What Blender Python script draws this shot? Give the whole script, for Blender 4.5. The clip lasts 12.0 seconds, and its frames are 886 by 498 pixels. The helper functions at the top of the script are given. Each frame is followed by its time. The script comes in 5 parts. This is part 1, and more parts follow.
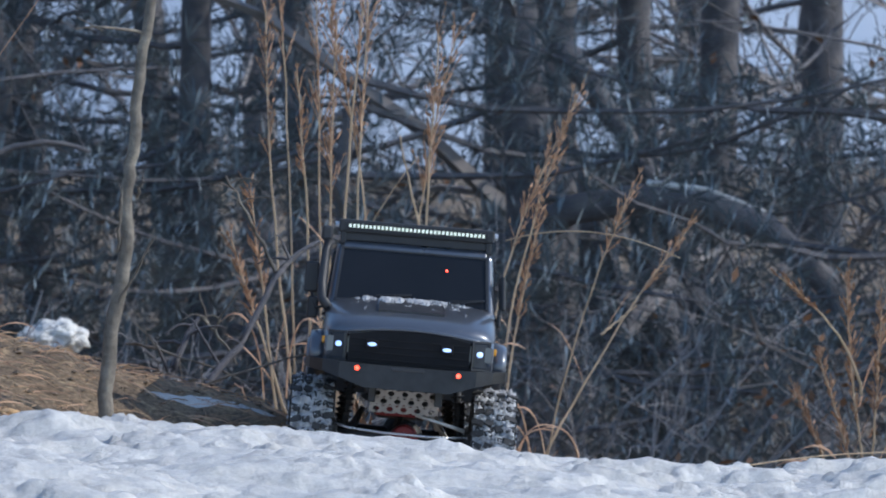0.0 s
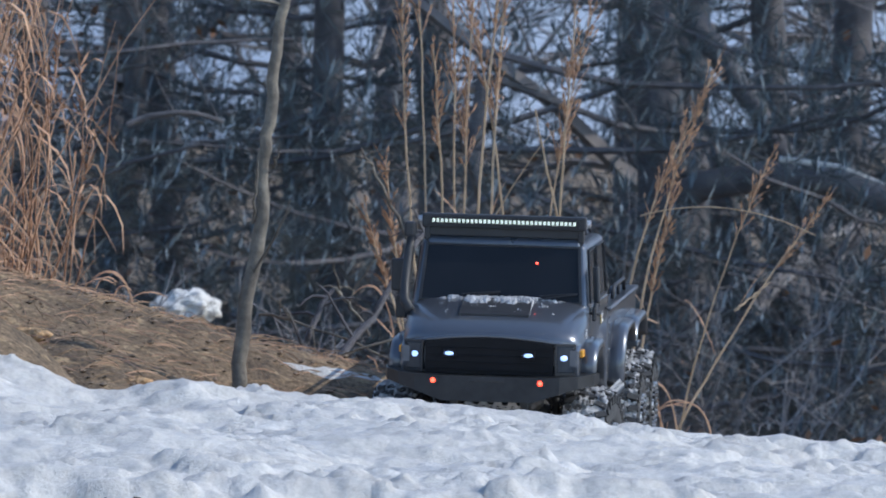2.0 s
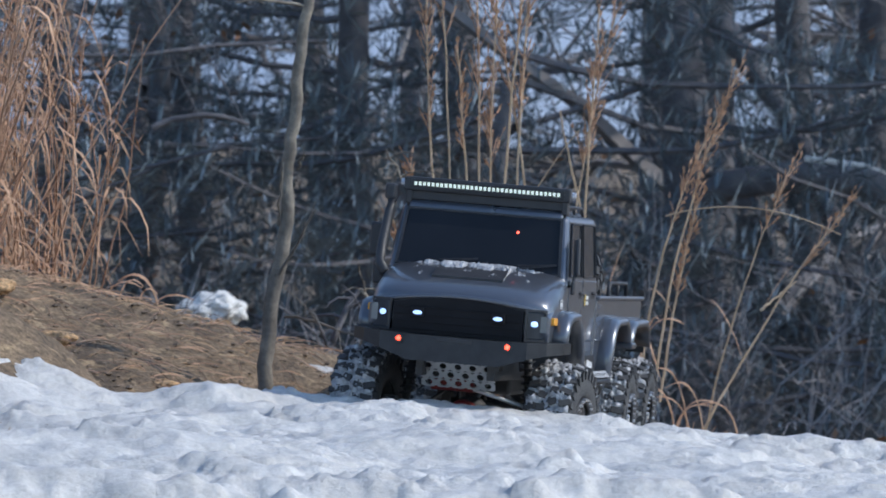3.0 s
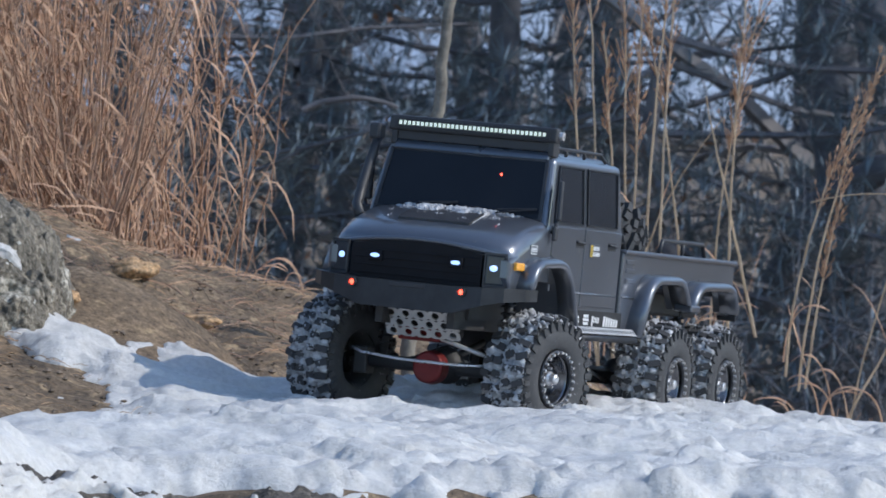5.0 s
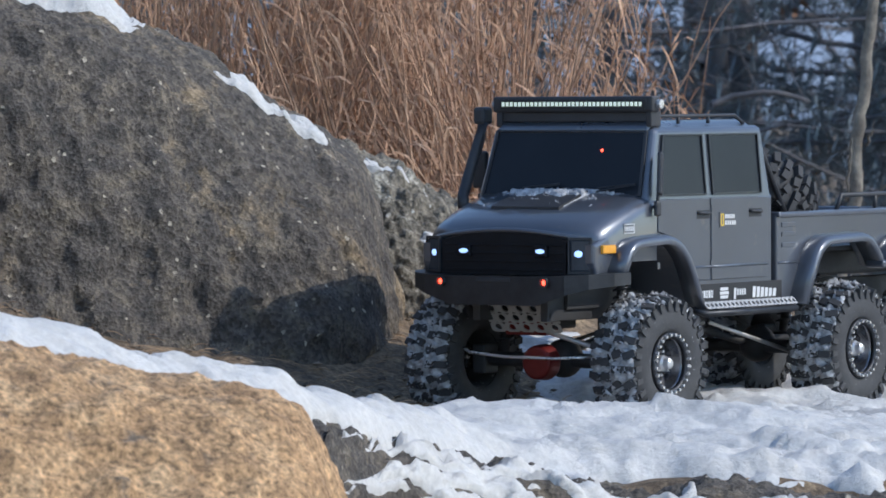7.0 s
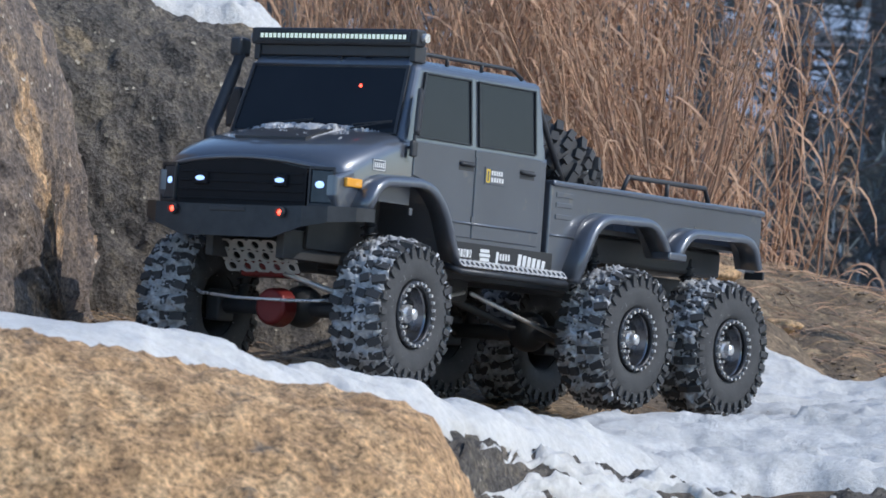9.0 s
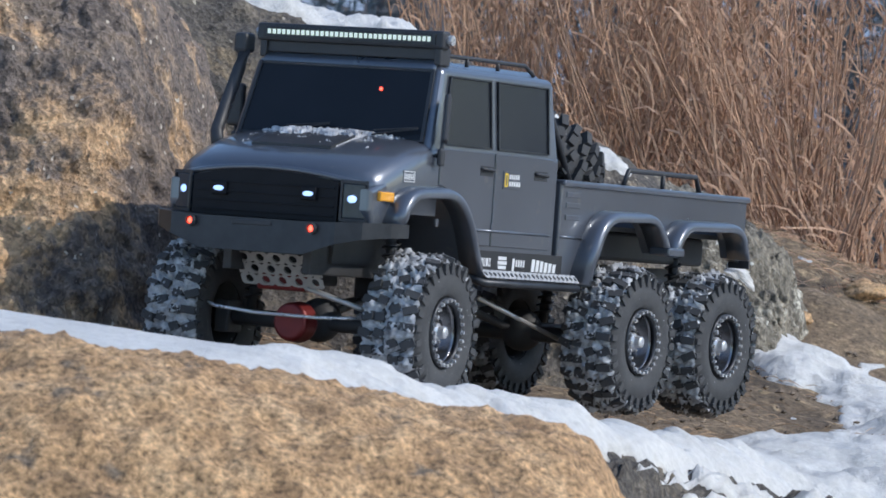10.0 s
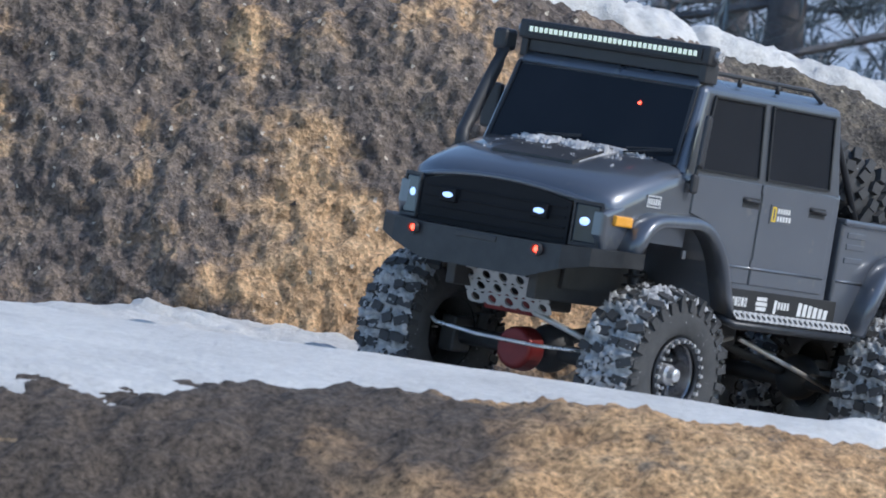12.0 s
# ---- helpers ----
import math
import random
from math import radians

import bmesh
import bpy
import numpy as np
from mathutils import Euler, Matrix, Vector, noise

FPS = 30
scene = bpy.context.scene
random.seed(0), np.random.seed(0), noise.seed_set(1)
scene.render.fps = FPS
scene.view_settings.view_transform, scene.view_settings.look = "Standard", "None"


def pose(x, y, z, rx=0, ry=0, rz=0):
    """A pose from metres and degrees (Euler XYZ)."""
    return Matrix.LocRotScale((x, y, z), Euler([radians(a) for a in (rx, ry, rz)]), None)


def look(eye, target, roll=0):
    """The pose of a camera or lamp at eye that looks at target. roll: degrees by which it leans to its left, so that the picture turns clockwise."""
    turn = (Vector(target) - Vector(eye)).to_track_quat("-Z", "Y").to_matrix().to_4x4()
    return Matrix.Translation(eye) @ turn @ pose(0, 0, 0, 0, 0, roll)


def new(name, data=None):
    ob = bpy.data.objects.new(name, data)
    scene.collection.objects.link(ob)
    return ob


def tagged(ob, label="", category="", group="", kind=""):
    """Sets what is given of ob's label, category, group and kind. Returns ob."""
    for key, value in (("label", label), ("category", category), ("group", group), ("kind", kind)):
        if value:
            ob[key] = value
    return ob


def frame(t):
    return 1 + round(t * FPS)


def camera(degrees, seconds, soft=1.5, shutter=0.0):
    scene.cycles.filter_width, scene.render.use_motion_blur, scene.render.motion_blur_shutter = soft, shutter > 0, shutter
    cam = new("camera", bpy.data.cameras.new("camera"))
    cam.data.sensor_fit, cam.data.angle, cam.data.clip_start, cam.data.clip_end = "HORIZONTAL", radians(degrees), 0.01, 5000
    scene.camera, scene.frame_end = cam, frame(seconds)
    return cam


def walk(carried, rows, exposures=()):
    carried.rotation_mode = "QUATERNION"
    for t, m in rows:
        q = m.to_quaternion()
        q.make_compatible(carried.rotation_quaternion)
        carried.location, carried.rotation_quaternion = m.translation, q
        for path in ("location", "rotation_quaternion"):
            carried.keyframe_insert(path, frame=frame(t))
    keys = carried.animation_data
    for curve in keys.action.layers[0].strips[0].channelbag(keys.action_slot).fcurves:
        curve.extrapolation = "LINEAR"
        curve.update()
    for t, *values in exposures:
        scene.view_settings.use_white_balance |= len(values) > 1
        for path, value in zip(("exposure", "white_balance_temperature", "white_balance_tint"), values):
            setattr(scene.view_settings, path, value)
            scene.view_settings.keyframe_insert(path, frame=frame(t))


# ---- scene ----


def eye(x, z, yaw, pitch, roll):
    """A camera pose by its turn to the left, its tilt upward and its roll."""
    turn = pose(0, 0, 0, 0, 0, yaw) @ pose(0, 0, 0, pitch) @ pose(0, 0, 0, 0, roll) @ pose(0, 0, 0, 90)
    return Matrix.Translation((x, 0, z)) @ turn


# ---- camera: held at one spot, long lens, swung to follow the truck ----
cam = camera(9.0, 12.0, soft=1.7, shutter=0.0)
cam.data.dof.use_dof, cam.data.dof.focus_distance, cam.data.dof.aperture_fstop = True, 4.85, 46.0
walk(cam, [
    (0, eye(0.0138, 0.4000, -6.256, -1.610, 0.507)),
    (0.5, eye(0.0133, 0.4008, -5.869, -1.741, 0.146)),
    (1, eye(0.0086, 0.3997, -5.657, -1.803, 0.043)),
    (1.5, eye(0.0075, 0.3992, -5.321, -1.888, 0.082)),
    (2, eye(0.0056, 0.4002, -4.957, -1.875, -0.095)),
    (2.5, eye(0.0070, 0.3996, -4.817, -1.852, 0.107)),
    (4.3, eye(0.0057, 0.4033, -4.270, -1.964, -0.060)),
    (4.5, eye(0.0056, 0.4038, -4.122, -1.983, -0.556)),
    (5, eye(0.0209, 0.4056, -3.095, -2.058, -0.039)),
    (5.5, eye(0.0114, 0.4039, -2.135, -2.081, 0.127)),
    (6, eye(0.0010, 0.4005, -0.566, -2.141, -0.114)),
    (6.5, eye(-0.0128, 0.3972, 0.611, -2.123, -0.170)),
    (7, eye(-0.0162, 0.3958, 0.873, -2.060, 0.014)),
    (7.2, eye(-0.0200, 0.3949, 0.806, -2.013, -0.261)),
    (8.8, eye(0.0208, 0.3946, 2.606, -1.936, 0.094)),
    (9, eye(0.0272, 0.3950, 2.886, -1.927, -0.130)),
    (9.5, eye(0.0217, 0.3978, 3.439, -1.920, -0.028)),
    (10, eye(0.0105, 0.4008, 4.249, -1.793, 0.030)),
    (10.5, eye(-0.0013, 0.4019, 4.774, -1.582, 0.098)),
    (11, eye(-0.0299, 0.4045, 7.925, -1.067, -0.081)),
    (11.5, eye(-0.0427, 0.4013, 9.528, -1.134, 0.140)),
    (12, eye(-0.0410, 0.4017, 9.363, -1.046, 0.152)),
], exposures=[(0, 0.46, 6150, 9), (12, 0.46, 6150, 9)])

# ---- sky and sun ----
SUN_DIR = Vector((0.80, -0.13, 0.60)).normalized()
sky_world = bpy.data.worlds.new("sky")
scene.world = sky_world
sky_world.use_nodes = True
wn = sky_world.node_tree.nodes
sky = wn.new("ShaderNodeTexSky")
sky.sky_type, sky.sun_disc = "NISHITA", False
sky.sun_elevation = math.asin(SUN_DIR.z)
sky.sun_rotation = math.atan2(SUN_DIR.x, SUN_DIR.y)
sky.air_density, sky.dust_density, sky.ozone_density = 1.0, 0.3, 2.0
sky_world.node_tree.links.new(sky.outputs[0], wn["Background"].inputs[0])
wn["Background"].inputs[1].default_value = 0.15
sun = new("sun", bpy.data.lights.new("sun", "SUN"))
sun.data.energy, sun.data.angle, sun.data.color = 2.05, radians(0.5), (1.0, 0.93, 0.84)
sun.matrix_world = look(SUN_DIR * 30, (0, 0, 0))


# ---- materials ----
def nodes_of(name):
    m = bpy.data.materials.new(name)
    m.use_nodes = True
    return m, m.node_tree.nodes, m.node_tree.links


def mat(name, colors, scale=20.0, rough=0.6, metal=0.0, bump=0.0, bump_scale=None, spots=None, detail=6.0,
        coat=0.0, emit=None, alpha=None, trans=0.0, per_piece=0.0, spec=0.5, object_space=True, sub=0.0, distort=0.0, grain=None, zone=None):
    """A surface whose colour drifts between the given colours by noise of that scale (features per metre), with relief and specks."""
    m, n, l = nodes_of(name)
    b = n["Principled BSDF"]
    tc = n.new("ShaderNodeTexCoord")
    co = tc.outputs["Object" if object_space else "Generated"]
    nz = n.new("ShaderNodeTexNoise")
    nz.inputs["Scale"].default_value, nz.inputs["Detail"].default_value, nz.inputs["Roughness"].default_value = scale, detail, 0.62
    nz.inputs["Distortion"].default_value = distort
    l.new(co, nz.inputs["Vector"])
    ramp = n.new("ShaderNodeValToRGB")
    els = ramp.color_ramp.elements
    while len(els) < len(colors):
        els.new(0.5)
    for i, c in enumerate(colors):
        els[i].position = 0.3 + 0.4 * i / max(1, len(colors) - 1)
        els[i].color = (*c, 1)
    l.new(nz.outputs["Fac"], ramp.inputs[0])
    col = ramp.outputs[0]
    if spots:
        scl, lo, hi, colour = spots
        n2 = n.new("ShaderNodeTexNoise")
        n2.inputs["Scale"].default_value, n2.inputs["Detail"].default_value = scl, 9.0
        n2.inputs["Roughness"].default_value = 0.6
        l.new(co, n2.inputs["Vector"])
        r2 = n.new("ShaderNodeMapRange")
        r2.inputs[1].default_value, r2.inputs[2].default_value = lo, hi
        l.new(n2.outputs["Fac"], r2.inputs[0])
        mx = n.new("ShaderNodeMix")
        mx.data_type = "RGBA"
        l.new(r2.outputs[0], mx.inputs["Factor"])
        l.new(col, mx.inputs["A"])
        mx.inputs["B"].default_value = (*colour, 1)
        col = mx.outputs["Result"]
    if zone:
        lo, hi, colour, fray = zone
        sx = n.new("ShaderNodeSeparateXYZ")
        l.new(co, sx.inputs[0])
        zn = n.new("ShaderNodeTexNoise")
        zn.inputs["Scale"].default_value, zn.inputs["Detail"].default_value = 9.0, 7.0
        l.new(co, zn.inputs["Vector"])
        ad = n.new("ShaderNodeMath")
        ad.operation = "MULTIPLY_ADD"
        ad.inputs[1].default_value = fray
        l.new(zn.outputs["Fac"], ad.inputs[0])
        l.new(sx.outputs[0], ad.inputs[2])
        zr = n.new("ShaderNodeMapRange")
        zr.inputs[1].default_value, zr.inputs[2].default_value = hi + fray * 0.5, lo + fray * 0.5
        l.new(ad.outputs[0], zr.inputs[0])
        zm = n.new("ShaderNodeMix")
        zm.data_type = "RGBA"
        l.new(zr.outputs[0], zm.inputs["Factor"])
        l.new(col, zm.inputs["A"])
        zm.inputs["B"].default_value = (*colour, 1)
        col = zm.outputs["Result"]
    if grain:
        g = n.new("ShaderNodeTexNoise")
        g.inputs["Scale"].default_value, g.inputs["Detail"].default_value, g.inputs["Roughness"].default_value = grain[0], 4.0, 0.7
        l.new(co, g.inputs["Vector"])
        gm = n.new("ShaderNodeMapRange")
        gm.inputs[1].default_value, gm.inputs[2].default_value = 0.34, 0.66
        gm.inputs[3].default_value, gm.inputs[4].default_value = 1 - grain[1] * 0.8, 1 + grain[1] * 0.7
        l.new(g.outputs["Fac"], gm.inputs[0])
        gh = n.new("ShaderNodeHueSaturation")
        l.new(gm.outputs[0], gh.inputs["Value"])
        l.new(col, gh.inputs["Color"])
        col = gh.outputs[0]
    if per_piece:
        info = n.new("ShaderNodeNewGeometry")
        hsv = n.new("ShaderNodeHueSaturation")
        mr = n.new("ShaderNodeMapRange")
        mr.inputs[3].default_value, mr.inputs[4].default_value = 1 - per_piece, 1 + per_piece
        l.new(info.outputs["Random Per Island"], mr.inputs[0])
        l.new(mr.outputs[0], hsv.inputs["Value"])
        l.new(col, hsv.inputs["Color"])
        col = hsv.outputs[0]
    l.new(col, b.inputs["Base Color"])
    rr = n.new("ShaderNodeMapRange")
    rr.inputs[3].default_value, rr.inputs[4].default_value = max(0.02, rough - 0.12), min(1.0, rough + 0.12)
    l.new(nz.outputs["Fac"], rr.inputs[0])
    l.new(rr.outputs[0], b.inputs["Roughness"])
    b.inputs["Metallic"].default_value = metal
    b.inputs["Coat Weight"].default_value = coat
    b.inputs["Coat Roughness"].default_value = 0.08
    b.inputs["Specular IOR Level"].default_value = spec
    if sub:
        b.inputs["Subsurface Weight"].default_value = sub
        b.inputs["Subsurface Radius"].default_value = (0.004, 0.005, 0.006)
        b.inputs["Subsurface Scale"].default_value = 1.0
    if trans:
        b.inputs["Transmission Weight"].default_value = trans
    if alpha is not None:
        b.inputs["Alpha"].default_value = alpha
    if emit:
        b.inputs["Emission Color"].default_value = (*emit[:3], 1)
        b.inputs["Emission Strength"].default_value = emit[3]
    if bump:
        n3 = n.new("ShaderNodeTexNoise")
        n3.inputs["Scale"].default_value, n3.inputs["Detail"].default_value = bump_scale or scale * 4, 8.0
        n3.inputs["Roughness"].default_value = 0.7
        l.new(co, n3.inputs["Vector"])
        bp = n.new("ShaderNodeBump")
        bp.inputs["Strength"].default_value, bp.inputs["Distance"].default_value = bump, 0.4 / (bump_scale or scale * 4)
        l.new(n3.outputs["Fac"], bp.inputs["Height"])
        l.new(bp.outputs[0], b.inputs["Normal"])
    return m


SNOW = mat("snow", [(0.58, 0.563, 0.54), (0.655, 0.637, 0.61), (0.72, 0.702, 0.672)], 14, 0.6, bump=1.0, bump_scale=150, sub=0.04, grain=(160, 0.14))
DIRT = mat("dirt", [(0.07, 0.05, 0.033), (0.19, 0.135, 0.085), (0.33, 0.235, 0.145)], 9, 0.9, bump=1.0, bump_scale=90, grain=(150, 0.7),
           spots=(40, 0.56, 0.66, (0.40, 0.29, 0.17)))
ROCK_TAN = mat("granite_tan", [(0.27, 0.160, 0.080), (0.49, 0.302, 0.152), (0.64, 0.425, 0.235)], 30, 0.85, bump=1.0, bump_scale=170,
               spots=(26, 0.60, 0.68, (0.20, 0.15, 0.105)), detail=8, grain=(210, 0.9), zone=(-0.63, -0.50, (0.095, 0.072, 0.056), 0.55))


def granite(name, crust, bare, bare_at, flecks, patch=6.0, grain=300.0, spot=None):
    """Weathered granite: a dark pitted crust, bare patches with frayed edges, pale crystals and pits."""
    m, n, l = nodes_of(name)
    b = n["Principled BSDF"]
    co = n.new("ShaderNodeTexCoord").outputs["Object"]

    def tex(scale, detail=6.0, rough=0.62, distort=0.0):
        t = n.new("ShaderNodeTexNoise")
        for key, v in (("Scale", scale), ("Detail", detail), ("Roughness", rough), ("Distortion", distort)):
            t.inputs[key].default_value = v
        l.new(co, t.inputs["Vector"])
        return t.outputs["Fac"]

    def ramp(src, stops):
        r = n.new("ShaderNodeValToRGB")
        els = r.color_ramp.elements
        while len(els) < len(stops):
            els.new(0.5)
        for e, (p, c) in zip(els, stops):
            e.position, e.color = p, (*c, 1)
        l.new(src, r.inputs[0])
        return r.outputs[0]

    def blend(fac, x, y, kind="MIX"):
        q = n.new("ShaderNodeMix")
        q.data_type, q.blend_type = "RGBA", kind
        for val, sock in ((fac, "Factor"), (x, "A"), (y, "B")):
            if isinstance(val, (float, tuple)):
                q.inputs[sock].default_value = val if isinstance(val, float) else (*val, 1)
            else:
                l.new(val, q.inputs[sock])
        return q.outputs["Result"]

    def band(src, lo, hi, a=0.0, z=1.0):
        r = n.new("ShaderNodeMapRange")
        for i, v in enumerate((lo, hi, a, z)):
            r.inputs[i + 1].default_value = v
        l.new(src, r.inputs[0])
        return r.outputs[0]

    dark = ramp(tex(34, 9, 0.7), [(0.34, crust[0]), (0.5, crust[1]), (0.66, crust[2])])
    pale = ramp(tex(48, 7, 0.7), [(0.32, bare[0]), (0.5, bare[1]), (0.68, bare[2])])
    shed = tex(patch, 11, 0.68, 0.3)
    if spot:
        dist = n.new("ShaderNodeVectorMath")
        dist.operation = "DISTANCE"
        dist.inputs[1].default_value = spot[:3]
        l.new(co, dist.inputs[0])
        total = n.new("ShaderNodeMath")
        l.new(shed, total.inputs[0])
        l.new(band(dist.outputs["Value"], 0.04, spot[3], 0.075, -0.055), total.inputs[1])
        shed = total.outputs[0]
    col = blend(band(shed, *bare_at), dark, pale)
    # crystals, each with a shade of its own
    cell = n.new("ShaderNodeTexVoronoi")
    cell.inputs["Scale"].default_value = grain
    l.new(co, cell.inputs["Vector"])
    sep = n.new("ShaderNodeSeparateColor")
    l.new(cell.outputs["Color"], sep.inputs[0])
    hs = n.new("ShaderNodeHueSaturation")
    l.new(band(sep.outputs[0], 0.0, 1.0, 0.55, 1.42), hs.inputs["Value"])
    l.new(col, hs.inputs["Color"])
    col = blend(band(sep.outputs[1], 0.992, 0.996), hs.outputs[0], flecks)
    col = blend(band(tex(75, 5, 0.6), 0.35, 0.27), col, tuple(c * 0.45 for c in crust[0]))
    l.new(col, b.inputs["Base Color"])
    b.inputs["Roughness"].default_value = 0.85
    height = n.new("ShaderNodeMath")
    height.operation = "MULTIPLY_ADD"
    height.inputs[1].default_value = 0.35
    l.new(cell.outputs["Distance"], height.inputs[0])
    l.new(tex(85, 10, 0.75), height.inputs[2])
    bp = n.new("ShaderNodeBump")
    bp.inputs["Strength"].default_value, bp.inputs["Distance"].default_value = 0.8, 0.005
    l.new(height.outputs[0], bp.inputs["Height"])
    l.new(bp.outputs[0], b.inputs["Normal"])
    return m


ROCK_DARK = granite("granite_crust", [(0.085, 0.068, 0.062), (0.18, 0.142, 0.118), (0.32, 0.235, 0.165)], [(0.36, 0.225, 0.12), (0.55, 0.35, 0.19), (0.70, 0.48, 0.28)], (0.49, 0.575), (0.62, 0.54, 0.44), 8.0, 330.0, (-0.80, 4.42, 0.31, 0.30))
ROCK_MOSS = granite("granite_mossy", [(0.055, 0.050, 0.045), (0.115, 0.098, 0.082), (0.20, 0.165, 0.12)], [(0.16, 0.12, 0.075), (0.28, 0.21, 0.13), (0.40, 0.31, 0.20)], (0.57, 0.66), (0.50, 0.44, 0.34), 11.0)
ROCK_GREY = granite("granite_lichen", [(0.09, 0.08, 0.066), (0.20, 0.175, 0.135), (0.32, 0.27, 0.20)], [(0.34, 0.31, 0.25), (0.45, 0.415, 0.34), (0.55, 0.52, 0.45)], (0.54, 0.60), (0.60, 0.58, 0.52), 17.0)


# ---- mesh helpers ----
def mesh(name, bm, material=None, smooth=True):
    data = bpy.data.meshes.new(name)
    bm.to_mesh(data)
    bm.free()
    for p in data.polygons:
        p.use_smooth = smooth
    if material:
        data.materials.append(material)
    return data


def raw_mesh(name, verts, faces, material=None, smooth=True):
    data = bpy.data.meshes.new(name)
    data.from_pydata(verts, [], faces)
    data.update()
    if smooth:
        data.polygons.foreach_set("use_smooth", [True] * len(data.polygons))
    if material:
        data.materials.append(material)
    return data


def sstep(a, b, x):
    u = min(1.0, max(0.0, (x - a) / (b - a)))
    return u * u * (3 - 2 * u)


def fbm(x, y, z=0.0, octaves=4):
    return noise.fractal(Vector((x, y, z)), 1.0, 2.0, octaves, noise_basis="PERLIN_ORIGINAL")


# ---- the lie of the land ----
def lin(x, xs, zs):
    return float(np.interp(x, xs, zs))


def snow_front(x):
    """The y at which the snow breaks off towards the near rocks."""
    return lin(x, [-1.3, -0.5, -0.36, -0.28, -0.20, -0.12, -0.04, 0.1, 1.0], [3.45, 3.45, 3.52, 3.78, 4.06, 4.29, 4.42, 4.47, 4.64])


def lie(x, y):
    """Height of the bare ground."""
    left = 0.045 + 0.215 * 0.06 * math.log(1 + math.exp(min(60, -x / 0.06)))
    left = min(left, 0.255 + 0.1 * max(0, -x - 1.15))
    left = 0.045 + (left - 0.045) * sstep(1.6, 3.0, y) * sstep(13, 8, y)
    left -= 0.05 * sstep(0.35, 1.0, x)
    drop = sstep(5.50, 5.80, y) * sstep(0.15, 0.42, x) * 0.085
    rise = 0.062 * sstep(4.95, 5.50, y) * sstep(0.25, -0.15, x) * sstep(6.6, 6.2, y)
    fall = sstep(6.4, 7.6, y) * (0.10 + 0.24 * sstep(0.0, 1.2, x)) + sstep(7.5, 16, y) * 0.55
    near = -0.11 * sstep(0.0, -0.12, y - snow_front(x)) * sstep(-0.34, -0.14, x) - 0.3 * sstep(4.0, 3.2, y) * sstep(-0.15, 0.1, x)
    near -= 0.45 * sstep(3.40, 3.05, y)
    z = left - drop + rise - fall + near
    w = math.exp(-((y - 6.30) / (0.22 if y < 6.3 else 0.32)) ** 2)
    crest = lin(x, [-1.2, -0.5, -0.06, 0.04, 0.167, 0.313, 0.433, 0.52, 0.62], [0.42, 0.34, 0.212, 0.168, 0.134, 0.092, 0.063, 0.035, -0.04])
    z += max(0.0, crest - z) * w
    w = math.exp(-((y - 5.70) / 0.11) ** 2)
    crest = lin(x, [-0.3, -0.05, 0.0, 0.05, 0.10, 0.15, 0.19], [0.20, 0.186, 0.168, 0.145, 0.105, 0.05, -0.5])
    return z + max(0.0, crest - z) * w


def ground_z(x, y):
    amp = 0.010 * min(4.0, max(1.0, y / 6))
    z = lie(x, y) + amp * fbm(x * 5, y * 5) + 0.006 * fbm(x * 24, y * 24, 3)
    if 4.3 < y < 7 and x < 0.6:
        z += 0.0035 * noise.noise(Vector((x * 90, y * 90, 0.5))) + 0.004 * sstep(5.8, 6.0, y) * fbm(x * 14, y * 34, 4)
    return z


def ground_sheet():
    ys = [0.0, 0.8, 1.6, 2.2, 2.6] + [2.9 + 0.024 * i for i in range(190)]
    while ys[-1] < 1500:
        ys.append(ys[-1] + 0.03 + (ys[-1] - 7.3) * 0.14)
    xs = [-1.5 + 0.024 * i for i in range(125)]
    while xs[-1] < 900:
        xs.append(xs[-1] + 0.04 + (xs[-1] - 1.4) * 0.2)
    while xs[0] > -900:
        xs.insert(0, xs[0] - 0.04 - (-1.5 - xs[0]) * 0.2)
    ys = [-900, -200, -40, -10, -3, -1] + ys
    verts = [(x, y, ground_z(x, y) if abs(x) < 40 and -2 < y < 60 else lie(max(-40, min(40, x)), max(-2, min(60, y)))) for y in ys for x in xs]
    w = len(xs)
    faces = [(j * w + i, j * w + i + 1, (j + 1) * w + i + 1, (j + 1) * w + i) for j in range(len(ys) - 1) for i in range(w - 1)]
    ob = new("ground", raw_mesh("ground", verts, faces, DIRT))
    return tagged(ob, "bare brown soil strewn with needles and dry litter", "ground", kind="structure")


ground_sheet()


# ---- snow ----
def snow_cover(x, y):
    """How far inside the snow a spot lies: above zero it is covered."""
    n = 0.045 * fbm(x * 7, y * 7, 9) + 0.025 * fbm(x * 25, y * 25, 9)
    n *= 1 - 0.8 * sstep(-0.35, -0.5, x) * sstep(3.75, 3.6, y)
    field = lin(x, [-1.3, -0.5, -0.3, -0.15, 0.0, 0.06, 0.14, 0.22, 2], [4.05, 4.12, 4.40, 4.62, 4.82, 4.97, 5.45, 5.95, 5.95]) - y
    field = min(field, (y - snow_front(x)) * (0.8 if x < -0.1 else 1.0))
    patch = min(0.7 * (x - lin(y, [4.95, 5.1, 5.3, 5.4, 5.5], [0.06, 0.01, -0.01, -0.07, -0.16])), y - 4.93, 5.55 - y + 0.5 * max(0, x), 0.35 - x)
    far_left = min(-0.70 - x, 4.8 - y, y - 3.45)
    scrap = 0.006 - math.hypot((x - 0.43) / 9.0, y - 6.24 - 0.12 * (x - 0.42))
    return max(field, patch, far_left, scrap) + n * (0.15 if scrap > -0.03 else 1)


